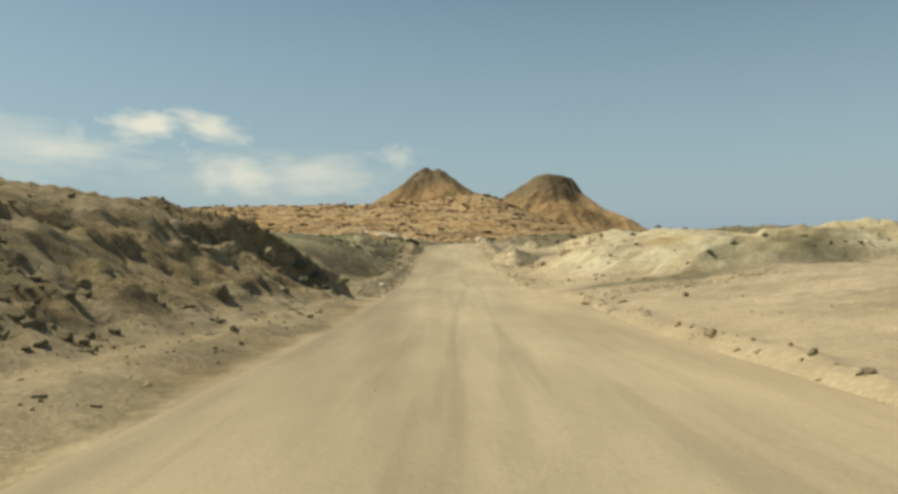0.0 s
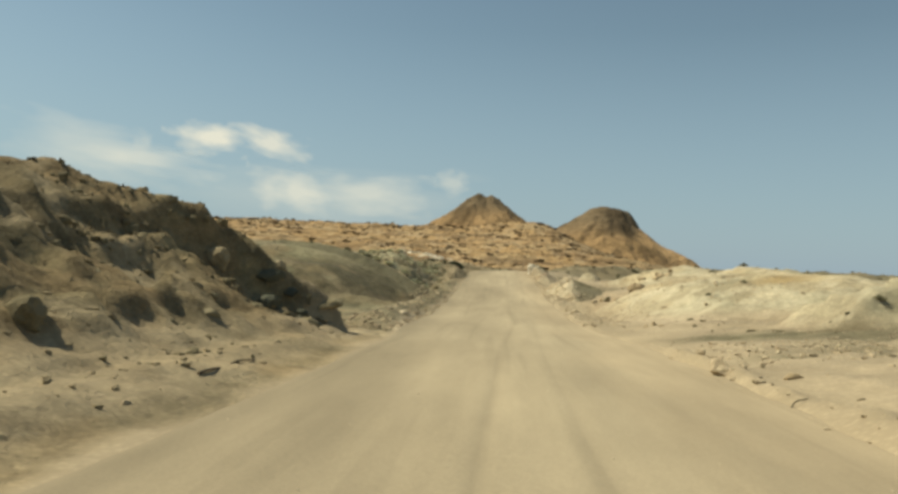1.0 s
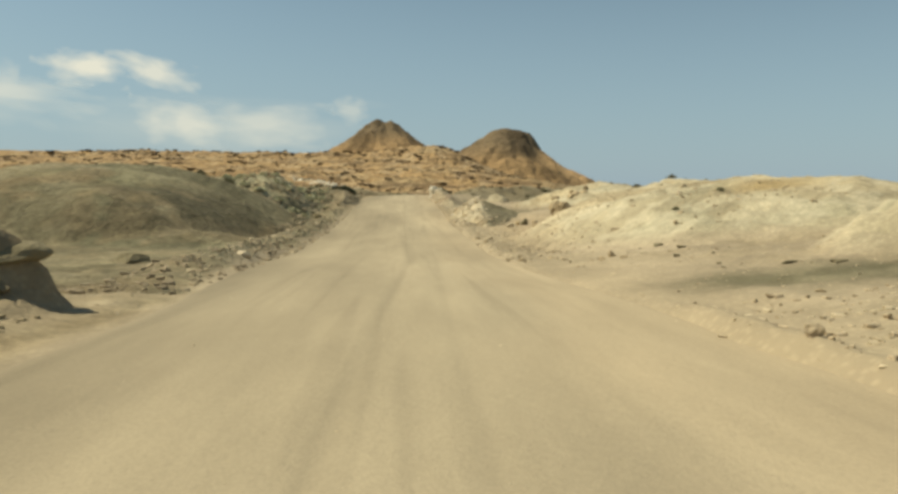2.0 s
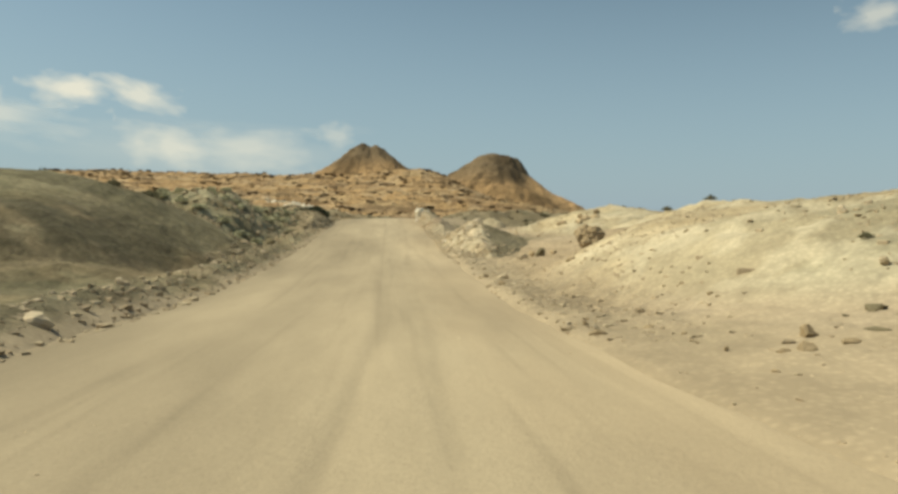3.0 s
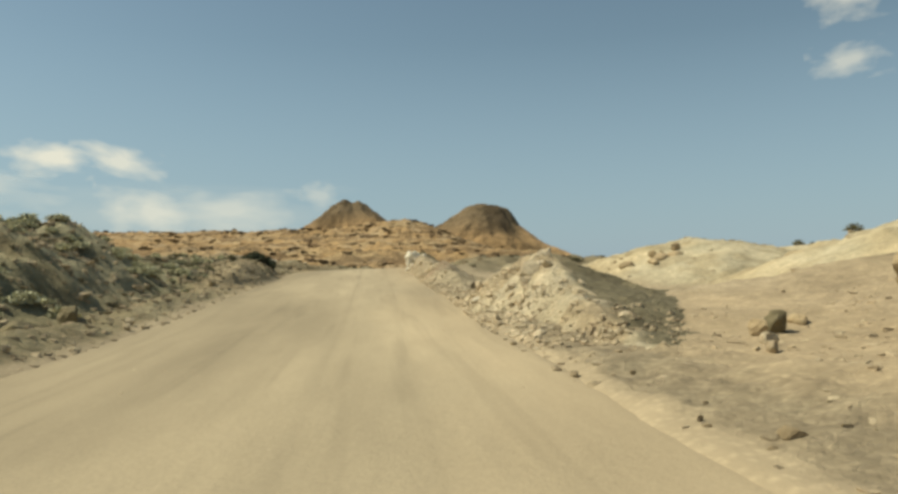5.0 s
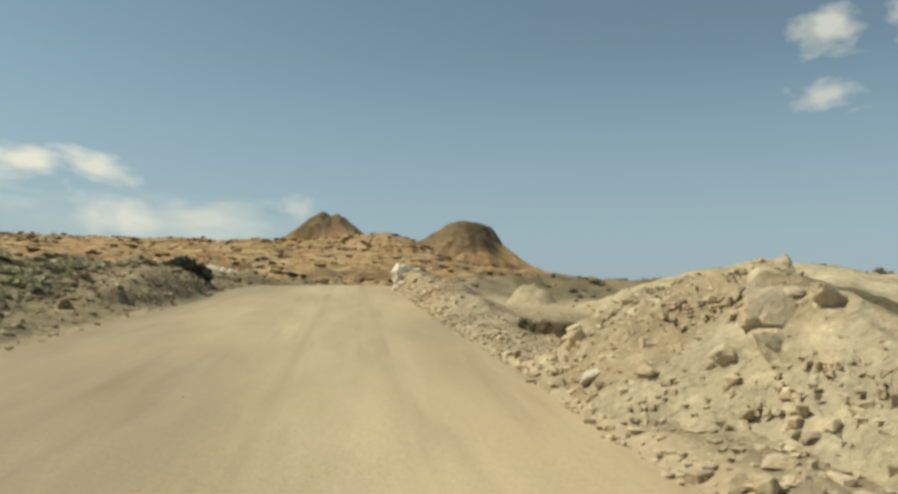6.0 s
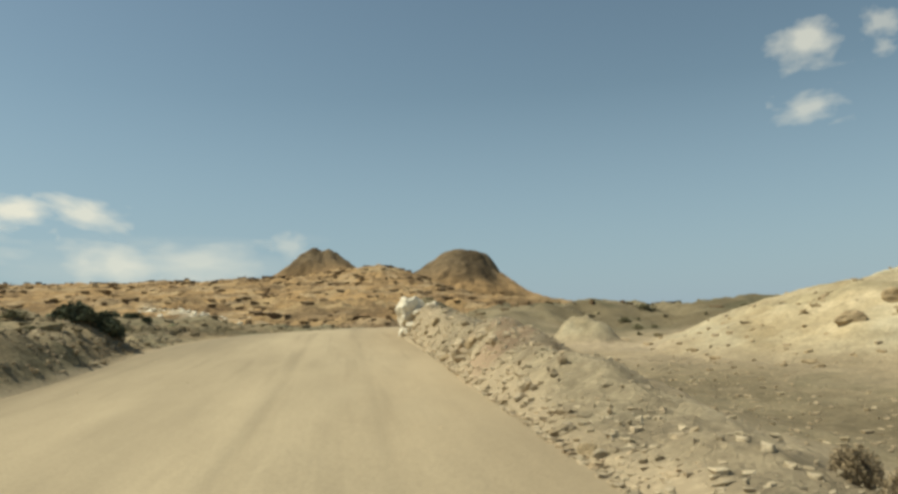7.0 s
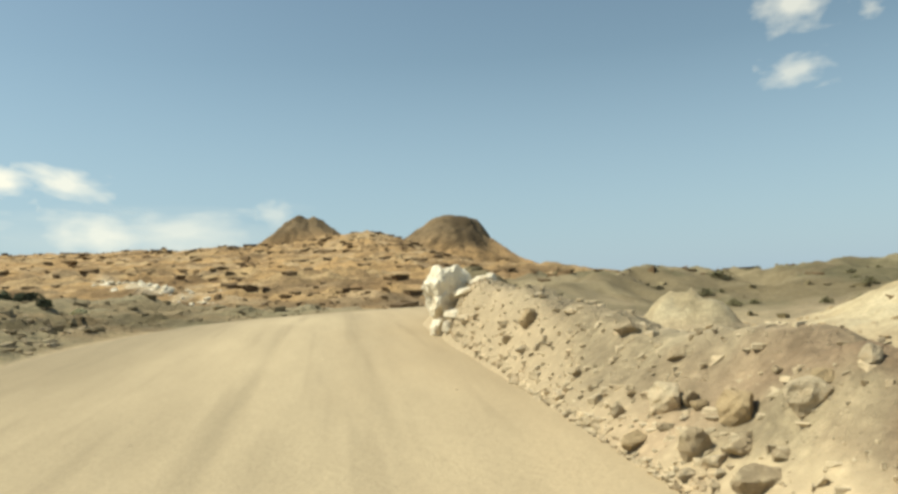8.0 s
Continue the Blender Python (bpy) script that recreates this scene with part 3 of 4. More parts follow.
right = spread(9, 0.15, 1.022, 900)
us = np.concatenate([-right[:0:-1], right])
ys = np.concatenate([-spread(2, 0.5, 1.12, 250)[:0:-1], np.arange(0, 118, 0.2), 118 + spread(4, 0.25, 1.012, 2600)])
U, Y = np.meshgrid(us, ys)
X = U * (1 + np.clip(Y - 112, 0, 900) / 95)
land_all = land(X, Y)
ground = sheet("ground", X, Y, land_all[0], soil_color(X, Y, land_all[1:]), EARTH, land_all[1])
tagged(ground, "dry eroded desert earth in tan, grey and orange", "ground", kind="structure")

q, Y = np.meshgrid(np.linspace(-1, 1, 151), np.concatenate([np.arange(-40, 0, 0.5), np.arange(0, 150, 0.3)]))
mid, half = (ROAD_L(Y) + ROAD_R(Y)) / 2, (ROAD_R(Y) - ROAD_L(Y)) / 2 + 0.8
X = mid + q * half
road = sheet("road", X, Y, road_z(X, Y), None, ROAD)
at = road.data.attributes.new("rut", "FLOAT", "POINT")
at.data.foreach_set("value", ruts(X, Y).astype(np.float32).ravel())
tagged(road, "pale tan graded dirt road with faint wheel tracks", "road", kind="structure")


# ---- the two hills behind the ridge ----
def far_hill(cx, cy, base, half, profile, seed, label, notch=0.0, sandy=0.0):
    """A cone of loose rock: profile gives its height (0 to 1) over the distance from its axis, to the left and to the right."""
    g = np.linspace(-1, 1, 170)
    A, B = np.meshgrid(g * half, g * half)
    r, ang = np.hypot(A, B), np.arctan2(B, A)
    gully = fbm(ang * 4.5, r * 0.012, 1.0, 4, seed, True)
    rr = r * (1 + 0.16 * (gully - 0.5)) * (1 + 0.05 * fbm(A, B, half * 0.3, 3, seed + 3))
    w = 0.5 + 0.5 * np.cos(ang)
    z = profile(rr, w)
    z = z + (0.035 * half) * fbm(A, B, half * 0.14, 4, seed + 9) * step(0, 0.2 * half, r + 0.1 * half)
    z = z - notch * np.exp(-((A - 1.5) / 3.0) ** 2) * np.exp(-(B / 30.0) ** 2)
    top = step(0.45, 0.85, (z - base) / (z.max() - base) + 0.12 * fbm(A, B, half * 0.3, 3, seed + 5))
    dark = step(0.05, 0.35, fbm(A, B, half * 0.16, 4, seed + 7))
    c = np.array((0.35, 0.225, 0.11)) * (1 - top[..., None]) + np.array((0.20, 0.145, 0.085)) * top[..., None]
    c = c * (1 - 0.45 * dark[..., None])
    flank = sandy * step(0.55, 0.85, w + 0.1 * fbm(A, B, half * 0.2, 3, seed + 11)) * step(14, 24, r)
    c = c * (1 - flank[..., None]) + np.array((0.46, 0.30, 0.152)) * flank[..., None]
    ob = sheet("hill", cx + A, cy + B, z, c, FAR_EARTH)
    return tagged(ob, label, "hill")


def left_profile(r, w):
    cone = np.interp(r, [0, 7, 12.5, 28.5, 57, 90, 123], [65.2, 66.8, 64.4, 52.2, 34, 15, 2])
    return cone


def right_profile(r, w):
    a = np.interp(r, [0, 8, 14, 22, 28, 45, 90], [39.4, 39.0, 37.2, 33.4, 29.6, 19, -6])
    b = np.interp(r, [0, 8, 11, 16, 26, 50, 86], [39.4, 38.2, 35, 28, 19.5, 6.5, -8])
    return a * (1 - w) + b * w


far_hill(-14.2, 675, 10, 123, left_profile, 401, "dark brown conical hill with a notched summit", 2.6)
far_hill(65, 450, 0, 88, right_profile, 431, "rounded brown hill with an orange sandy flank", sandy=0.9)


# ---- stones ----
def rock_mesh(name, seed, detail, cuts, stretch, lumps=0.16):
    """An angular block: a ball cut by random planes, then worn."""
    rng = random.Random(seed)
    bm = bmesh.new()
    bmesh.ops.create_icosphere(bm, subdivisions=detail, radius=0.62)
    planes = []
    for _ in range(cuts):
        d = Vector((rng.gauss(0, 1), rng.gauss(0, 1), rng.gauss(0, 0.8))).normalized()
        planes.append((d, rng.uniform(0.30, 0.52)))
    off = Vector((rng.uniform(0, 50), rng.uniform(0, 50), rng.uniform(0, 50)))
    for v in bm.verts:
        p = v.co.copy()
        for d, h in planes:
            over = p.dot(d) - h
            if over > 0:
                p -= d * over * 0.93
        p += p.normalized() * lumps * (noise.fractal(p * 3.1 + off, 0.8, 2.0, 3) * 0.5)
        v.co = Vector((p.x * stretch[0], p.y * stretch[1], p.z * stretch[2]))
    me = bpy.data.meshes.new(name)
    bm.to_mesh(me)
    bm.free()
    return me


ROCKS = [rock_mesh("rock", 10 + k, 3, 9 + k % 4, ((1.0, 0.8, 0.62), (1.15, 0.75, 0.5), (0.9, 0.85, 0.8), (1.2, 0.9, 0.45))[k % 4]) for k in range(10)]


def rock(x, y, size, mat, mesh, label, group="", turn=None, tilt=0.25, sink=0.22, name="rock"):
    key = mesh.name + mat.name
    if key not in rock.made:
        me = mesh.copy()
        me.materials.clear()
        me.materials.append(mat)
        rock.made[key] = me
    ob = new(name, rock.made[key])
    rng = rock.rng
    turn = rng.uniform(0, 360) if turn is None else turn
    zmin = min(v.co.z for v in mesh.vertices)
    z = max(land_z(x, y), road_z(np.array([x]), np.array([y]))[0] if ROAD_L(y) < x < ROAD_R(y) else -99)
    ob.matrix_world = pose(x, y, z - zmin * size - sink * size, rng.uniform(-40, 40) * tilt, rng.uniform(-40, 40) * tilt, turn) @ Matrix.Diagonal((size, size, size, 1))
    return tagged(ob, label, "rock", group)


rock.made, rock.rng = {}, random.Random(5)


def pebbles(name, places, sizes, mat, label, seed, flat=0.65, lift=-0.04, wide=1.0, far=False):
    """Countless loose stones as one mesh of small angular blocks."""
    rng = np.random.RandomState(seed)
    bm = bmesh.new()
    bmesh.ops.create_cube(bm, size=0.72)
    if not far:
        bmesh.ops.bevel(bm, geom=bm.edges[:], offset=0.07, segments=1, affect="EDGES")
    bmesh.ops.triangulate(bm, faces=bm.faces[:])
    bm.verts.index_update()
    tv = np.array([v.co[:] for v in bm.verts])
    tf = np.array([[v.index for v in f.verts] for f in bm.faces])
    corner = (tv > 0) @ np.array([1, 2, 4])
    bm.free()
    n = len(places)
    jit = 1 + rng.uniform(-0.55, 0.45, (n, 8, 1))[:, corner] + rng.uniform(-0.06, 0.06, (n, len(tv), 1))
    v = tv[None] * jit * (sizes[:, None, None] * rng.uniform(0.5, 1.5, (n, 1, 3)) * np.array([wide, 1, flat]))
    a = rng.uniform(0, 6.28, n) if wide == 1.0 else rng.normal(0, 0.5, n)
    ca, sa = np.cos(a)[:, None], np.sin(a)[:, None]
    v = np.stack([v[..., 0] * ca - v[..., 1] * sa, v[..., 0] * sa + v[..., 1] * ca, v[..., 2]], -1)
    x, y = places[:, 0], places[:, 1]
    z = land(x, y)[0] + np.maximum(heap(x, y), 0)
    on_road = (x > ROAD_L(y)) & (x < ROAD_R(y))
    z = np.where(on_road, np.maximum(z, road_z(x, y)), z)
    v = v + np.stack([x, y, z + lift * sizes], -1)[:, None]
    f = (tf[None] + (np.arange(n) * len(tv))[:, None, None]).reshape(-1, 3)
    me = bpy.data.meshes.new(name)
    me.vertices.add(n * len(tv))
    me.vertices.foreach_set("co", v.astype(np.float32).ravel())
    me.loops.add(f.size)
    me.loops.foreach_set("vertex_index", f.astype(np.int32).ravel())
    me.polygons.add(len(f))
    me.polygons.foreach_set("loop_start", np.arange(0, f.size, 3, dtype=np.int32))
    me.update(calc_edges=True)
    me.polygons.foreach_set("use_smooth", np.zeros(len(f), bool))
    me.materials.append(mat)
    return tagged(new(name, me), label, "stones", kind="stuff")


def strew(rng, n, x0, x1, y0, y1, small, big, power=2.5):
    """Random places in a strip and sizes that are mostly small."""
    p = np.stack([rng.uniform(x0, x1, n), rng.uniform(y0, y1, n)], -1)
    return p, small + (big - small) * rng.uniform(0, 1, n) ** power


# ---- shrubs ----
def shrub_mesh(seed, leaves, flat, leaf, mat_a, mat_b):
    """A low cushion with gaps in it: (small stiff leaves, twigs)."""
    rng = random.Random(seed)
    twigs, crown = bmesh.new(), bmesh.new()
    for k in range(max(14, leaves // 12)):
        a, e = rng.uniform(0, 6.28), rng.uniform(0.15, 1.35)
        d = Vector((math.cos(a) * math.cos(e), math.sin(a) * math.cos(e), math.sin(e) * flat)) * rng.uniform(0.3, 0.5)
        side = Vector((-d.y, d.x, 0.01)).normalized() * 0.008
        up = d.cross(side).normalized() * 0.008
        foot = [twigs.verts.new(p) for p in (-side, side, up)]
        tip = twigs.verts.new(d)
        for j in range(3):
            twigs.faces.new((foot[j], foot[(j + 1) % 3], tip))
    for k in range(leaves):
        a, e = rng.uniform(0, 6.28), rng.uniform(0.0, 1.5)
        bulge = 0.75 + 0.25 * math.sin(3 * a + seed) * math.cos(2 * e + seed)
        r = 0.5 * bulge * rng.uniform(0.55, 1.0)
        p = Vector((math.cos(a) * math.cos(e) * r, math.sin(a) * math.cos(e) * r, math.sin(e) * r * flat + 0.02))
        u = Vector((rng.gauss(0, 1), rng.gauss(0, 1), rng.gauss(0, 1))).normalized() * leaf * rng.uniform(0.6, 1.5)
        w = u.cross(Vector((rng.gauss(0, 1), rng.gauss(0, 1), rng.gauss(0, 1)))).normalized() * leaf * 0.5
        crown.faces.new([crown.verts.new(p + q) for q in (-u, w, u, -w)])
    out = []
    for name, bm, mat in (("foliage", crown, mat_a), ("twigs", twigs, mat_b)):
        me = bpy.data.meshes.new(name)
        bm.to_mesh(me)
        bm.free()
        me.materials.append(mat)
        out.append(me)
    return out


SHRUBS = [shrub_mesh(3 + k, 420, 0.8, 0.045, DRY_LEAF, TWIG) for k in range(3)]
OLIVE_SHRUBS = [shrub_mesh(43 + k, 800, 0.62, 0.05, GREEN_LEAF, TWIG) for k in range(3)]
GREEN_SHRUBS = [shrub_mesh(53 + k, 2600, 0.95, 0.04, DARK_LEAF, TWIG) for k in range(3)]
BROWN_SHRUBS = [shrub_mesh(23 + k, 9000, 1.05, 0.019, BROWN_LEAF, TWIG) for k in range(2)]


def shrub(x, y, size, parts, label, group="", turn=0.0, wide=1.0):
    root = new("shrub")
    root.matrix_world = pose(x, y, land_z(x, y) - 0.03 * size, 0, 0, turn) @ Matrix.Diagonal((size * wide, size, size, 1))
    for me in parts:
        new(me.name.split(".")[0], me).parent = root
    return tagged(root, label, "shrub", group)


# ---- spoil heap beside the road ----
def spoil_mound():
    A, B = np.meshgrid(np.linspace(3.9, 11, 140), np.linspace(66, 85, 260))
    up = heap(A, B)
    rub = fbm(A, B, 1.1, 4, 309, True) - 0.5
    crest = heap_crest(B)
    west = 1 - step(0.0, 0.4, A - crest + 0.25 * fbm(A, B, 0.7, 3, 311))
    Z = land(A, B)[0] + up + 0.05 * fbm(A, B, 0.5, 3, 303) + (0.05 + 0.17 * west) * rub
    c = np.array((0.54, 0.45, 0.30)) * (1 + 0.0 * A[..., None])
    for size, seed, share, color in ((1.3, 305, 0.5, (0.40, 0.325, 0.21)), (0.8, 306, 0.6, (0.56, 0.475, 0.335)), (1.8, 308, 0.5, (0.40, 0.29, 0.165))):
        w = share * step(0.05, 0.3, fbm(A, B, size, 4, seed))[..., None]
        c = c * (1 - w) + np.array(color) * w
    # the flank away from the sun is coloured darker, which deepens its shade
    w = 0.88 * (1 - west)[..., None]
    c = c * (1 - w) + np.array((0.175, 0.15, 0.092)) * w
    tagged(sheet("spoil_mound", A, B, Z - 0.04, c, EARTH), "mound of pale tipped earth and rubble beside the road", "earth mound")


spoil_mound()

# ---- stones beside the road, one by one ----
rng = random.Random(11)
PALE_LABEL, BROWN_LABEL = "angular pale stone lying in the roadside rubble bank", "angular brown stone lying in the roadside rubble bank"
for k in range(85):
    y = rng.uniform(86, 106.5)
    x = ROAD_R(y) + 0.05 + 0.75 * rng.random() ** 1.7
    m = rng.choice([PALE_STONE, PALE_STONE, TAN_STONE, TAN_STONE, BOULDER_STONE])
    rock(x, y, 0.07 + 0.2 * rng.random() ** 2.0, m, rng.choice(ROCKS), PALE_LABEL if m is PALE_STONE else BROWN_LABEL, "stones of the rubble bank")
for x, y, size, m in ((4.55, 96.38, 0.27, PALE_STONE), (4.65, 96.04, 0.12, BOULDER_STONE), (4.66, 95.54, 0.27, BOULDER_STONE), (4.77, 94.94, 0.24, PALE_STONE), (4.34, 94.76, 0.25, TAN_STONE), (4.24, 96.27, 0.23, BOULDER_STONE), (4.34, 95.53, 0.24, TAN_STONE),
                      (4.35, 95.29, 0.15, PALE_STONE), (4.93, 96.88, 0.21, TAN_STONE), (4.35, 97.43, 0.17, PALE_STONE), (4.60, 96.76, 0.16, PALE_STONE), (4.24, 98.13, 0.16, PALE_STONE), (4.92, 94.98, 0.16, BOULDER_STONE), (4.21, 95.37, 0.12, PALE_STONE),
                      (4.51, 95.22, 0.22, TAN_STONE), (4.18, 97.14, 0.16, TAN_STONE), (4.34, 96.87, 0.14, PALE_STONE), (4.11, 99.48, 0.16, PALE_STONE), (4.52, 94.83, 0.13, TAN_STONE), (5.05, 94.75, 0.14, PALE_STONE)):
    rock(x, y, size * 1.1, m, rng.choice(ROCKS), PALE_LABEL if m is PALE_STONE else BROWN_LABEL, "stones of the rubble bank", sink=0.3)
for k in range(50):
    y = rng.uniform(70, 83.5)
    x = 4.35 + 2.2 * rng.random() ** 1.2
    rock(x, y, 0.08 + 0.26 * rng.random() ** 2.4, rng.choice([PALE_STONE, PALE_STONE, TAN_STONE]), rng.choice(ROCKS), "pale broken stone on the tipped earth", "stones of the tipped earth", sink=0.3)
for k in range(42):
    y = rng.uniform(39, 104) if k % 2 else rng.uniform(44, 72)
    x = rng.gauss(-4.55, 0.4)
    if x < ROAD_L(y) - 0.1:
        rock(x, y, 0.10 + 0.2 * rng.random() ** 2, rng.choice([PALE_STONE, PALE_STONE, TAN_STONE, MOUND_STONE]), rng.choice(ROCKS), "weathered stone on the low earth bank beside the road", "stones along the earth bank")
for k in range(14):
    y = 46 + 1.3 * k + rng.uniform(-0.5, 0.5)
    rock(-5.0 + rng.gauss(0, 0.12), y, rng.uniform(0.16, 0.3), PALE_STONE, rng.choice(ROCKS), "pale stone in a row along the low bank", "stones along the earth bank")
for k in range(16):
    rock(5.7 + rng.gauss(0, 0.6), rng.uniform(41, 48), 0.08 + 0.24 * rng.random() ** 2, rng.choice([BOULDER_STONE, BOULDER_STONE, TAN_STONE]), rng.choice(ROCKS), "brown stone half sunk in brown earth", "stones on the sandy flat", sink=0.35)
for k in range(24):
    y = rng.uniform(44, 70)
    x = 4.4 + 6.5 * rng.random()
    rock(x, y, 0.08 + 0.26 * rng.random() ** 2.4, rng.choice([TAN_STONE, BOULDER_STONE, PALE_STONE]), rng.choice(ROCKS), "tan stone half sunk in dry earth", "stones on the sandy flat", sink=0.35)
for k in range(64):
    y = rng.uniform(7, 33)
    x = ROAD_R(y) + 0.38 + rng.gauss(0, 0.16) if k % 4 else 5.5 + abs(rng.gauss(0, 3.0))
    rock(x, y, 0.06 + 0.16 * rng.random() ** 2, rng.choice([TAN_STONE, BOULDER_STONE, MOUND_STONE]), rng.choice(ROCKS), "tan clod of dry earth along the edge of the road", "clods along the shoulder", sink=0.35, name="clod")
for k in range(14):
    y = rng.uniform(6, 33)
    x = -4.0 - abs(rng.gauss(0, 1.2))
    rock(x, y, 0.06 + 0.2 * rng.random() ** 2, rng.choice([DARK_STONE, MOUND_STONE, TAN_STONE]), rng.choice(ROCKS), "dark stone on the foot of the mound", "stones at the foot of the mound", sink=0.35)
for k in range(34):
    y = rng.uniform(12, 31)
    x = -5.3 - abs(rng.gauss(0, 1.8)) - 0.08 * (33 - y)
    rock(x, y, 0.2 + 0.45 * rng.random() ** 2.2, DARK_STONE if rng.random() < 0.6 else MOUND_STONE, rng.choice(ROCKS), "dark ledge of rock in the face of the mound", "rock ledges of the mound", sink=0.62, name="rock_ledge")
# ledges of the steep end; the SHADE_STONE ones carry its shade as colour
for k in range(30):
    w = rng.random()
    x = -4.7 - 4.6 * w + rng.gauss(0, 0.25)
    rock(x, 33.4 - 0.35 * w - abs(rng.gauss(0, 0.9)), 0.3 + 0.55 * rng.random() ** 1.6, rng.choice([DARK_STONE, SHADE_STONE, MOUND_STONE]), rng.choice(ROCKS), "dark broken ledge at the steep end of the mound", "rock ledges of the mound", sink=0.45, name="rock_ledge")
# these three are coloured near-black for the shade below the overhang
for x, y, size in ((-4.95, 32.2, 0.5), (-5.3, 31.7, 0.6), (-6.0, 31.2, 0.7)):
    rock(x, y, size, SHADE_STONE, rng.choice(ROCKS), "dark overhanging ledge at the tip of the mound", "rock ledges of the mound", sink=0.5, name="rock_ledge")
for k in range(46):
    y = rng.uniform(45, 67)
    rock(ROAD_R(y) + 0.4 + rng.gauss(0, 0.28), y, 0.07 + 0.2 * rng.random() ** 2.2, rng.choice([TAN_STONE, TAN_STONE, PALE_STONE, BOULDER_STONE]), rng.choice(ROCKS), "tan clod in the low ridge along the shoulder", "clods along the shoulder", sink=0.3, name="clod")
rock(5.05, 58.3, 0.48, TAN_STONE, ROCKS[0], "tan boulder half sunk beside the shoulder", sink=0.35, name="boulder")
rock(4.6, 55.6, 0.26, BOULDER_STONE, ROCKS[4], "brown boulder at the edge of the road", sink=0.2, name="boulder")
rock(4.95, 79.35, 0.34, PALE_STONE, ROCKS[2], "pale boulder at the foot of the tipped earth", sink=0.2, name="boulder")
for x, y, size in ((10.0, 66.7, 0.5), (10.55, 66.5, 0.42), (9.7, 66.9, 0.34), (10.25, 66.2, 0.3)):
    rock(x, y, size, BOULDER_STONE, rng.choice(ROCKS), "flat ochre stone under the rounded boulder", "stones under the boulder", sink=0.35)

# ---- countless small stones ----
nr = np.random.RandomState(8)
p, s = strew(nr, 9000, 4.0, 6.0, 84, 110, 0.012, 0.12, 4.5)
p[:, 0] = ROAD_R(p[:, 1]) - 0.12 + (p[:, 0] - 4.0) ** 3 * 0.2
pebbles("gravel", p, s, PALE_STONE, "pale gravel and rubble spilling from the bank", 1)
p, s = strew(nr, 10000, 4.15, 7.6, 69, 84, 0.012, 0.145, 4.5)
keep = p[:, 0] < heap_crest(p[:, 1]) + 0.2 * fbm(p[:, 0], p[:, 1], 0.8, 2, 305)
pebbles("gravel", p[keep], s[keep], PALE_STONE, "pale broken rubble over the tipped earth", 11, 0.8)
p, s = strew(nr, 1500, 6.0, 13, 84, 104, 0.02, 0.16, 3.0)
pebbles("gravel", p, s, TAN_STONE, "brown gravel behind the rubble bank", 12)
p, s = strew(nr, 4600, -5.8, -3.3, 36, 110, 0.03, 0.24, 3.0)
pebbles("gravel", p, s * 0.9, TAN_STONE, "brown gravel on the earth bank", 2)
p, s = strew(nr, 3200, 4.4, 16, 5, 44, 0.02, 0.10, 3.0)
pebbles("gravel", p, s, TAN_STONE, "scattered tan gravel on the sandy flat", 3, lift=-0.14)
p, s = strew(nr, 9000, 4.2, 14, 44, 72, 0.02, 0.17, 3.2)
keep = fbm(p[:, 0], p[:, 1], 3.0, 3, 511) > -0.12
pebbles("gravel", p[keep], s[keep], TAN_STONE, "tan gravel and broken beds on the sandy slope", 13, lift=-0.16)
p, s = strew(nr, 2600, -12, -3.9, 2, 36, 0.02, 0.15, 3.5)
pebbles("gravel", p, s, MOUND_STONE, "brown stones scattered over the mound", 4)
p, s = strew(nr, 2600, -12, -4.6, 4, 33, 0.06, 0.34, 2.8)
keep = fbm(p[:, 0], p[:, 1], 2.2, 3, 519) > 0.14
pebbles("rubble", p[keep], s[keep], DARK_STONE, "dark broken beds in the face of the mound", 16, 0.8, -0.14)
p, s = strew(nr, 2400, -14, -5.4, 71, 96, 0.04, 0.4, 3.0)
pebbles("rubble", p, s, TAN_STONE, "pale broken stones among the shrubs of the slope", 20)
p, s = strew(nr, 1400, -16, -4.8, 70, 106, 0.04, 0.42, 3.2)
pebbles("rubble", p, s, DARK_STONE, "dark greenish rubble on the slope", 5)
p, s = strew(nr, 3600, 8, 45, 40, 130, 0.04, 0.34, 3.5)
keep = fbm(p[:, 0], p[:, 1], 5.0, 3, 513) > 0.0
pebbles("rubble", p[keep], s[keep], TAN_STONE, "scattered stones on the pale hills", 6, lift=-0.12)
p, s = strew(nr, 260, -3.0, 3.9, 2, 108, 0.01, 0.04, 2.0)
pebbles("gravel", p, s, PALE_STONE, "small loose stones on the dirt road", 7)
p, s = strew(nr, 22000, -1, 1, 122, 390, 0.10, 1.3, 4.0)
p[:, 0] = -60 + p[:, 0] * (40 + 0.25 * p[:, 1]) + 0.2 * p[:, 1]
keep = (p[:, 0] < 34) & (fbm(0.35 * p[:, 0], p[:, 1], 6.0, 3, 505) > 0.06)
p, s = p[keep], s[keep] * (0.45 + p[keep, 1] / 420)
pebbles("rubble", p, s, RUST_STONE, "rusty brown boulders and tufts over the orange slope", 8, 0.7, wide=1.3, far=True)
p, s = strew(nr, 3600, -13, 2.0, 88, 120, 0.03, 0.34, 3.5)
keep = p[:, 0] < ROAD_L(p[:, 1]) - 0.45 - 1.2 * s
p, s = p[keep], s[keep]
pebbles("rubble", p, s, MOUND_STONE, "brown rubble beside the crest of the road", 9)
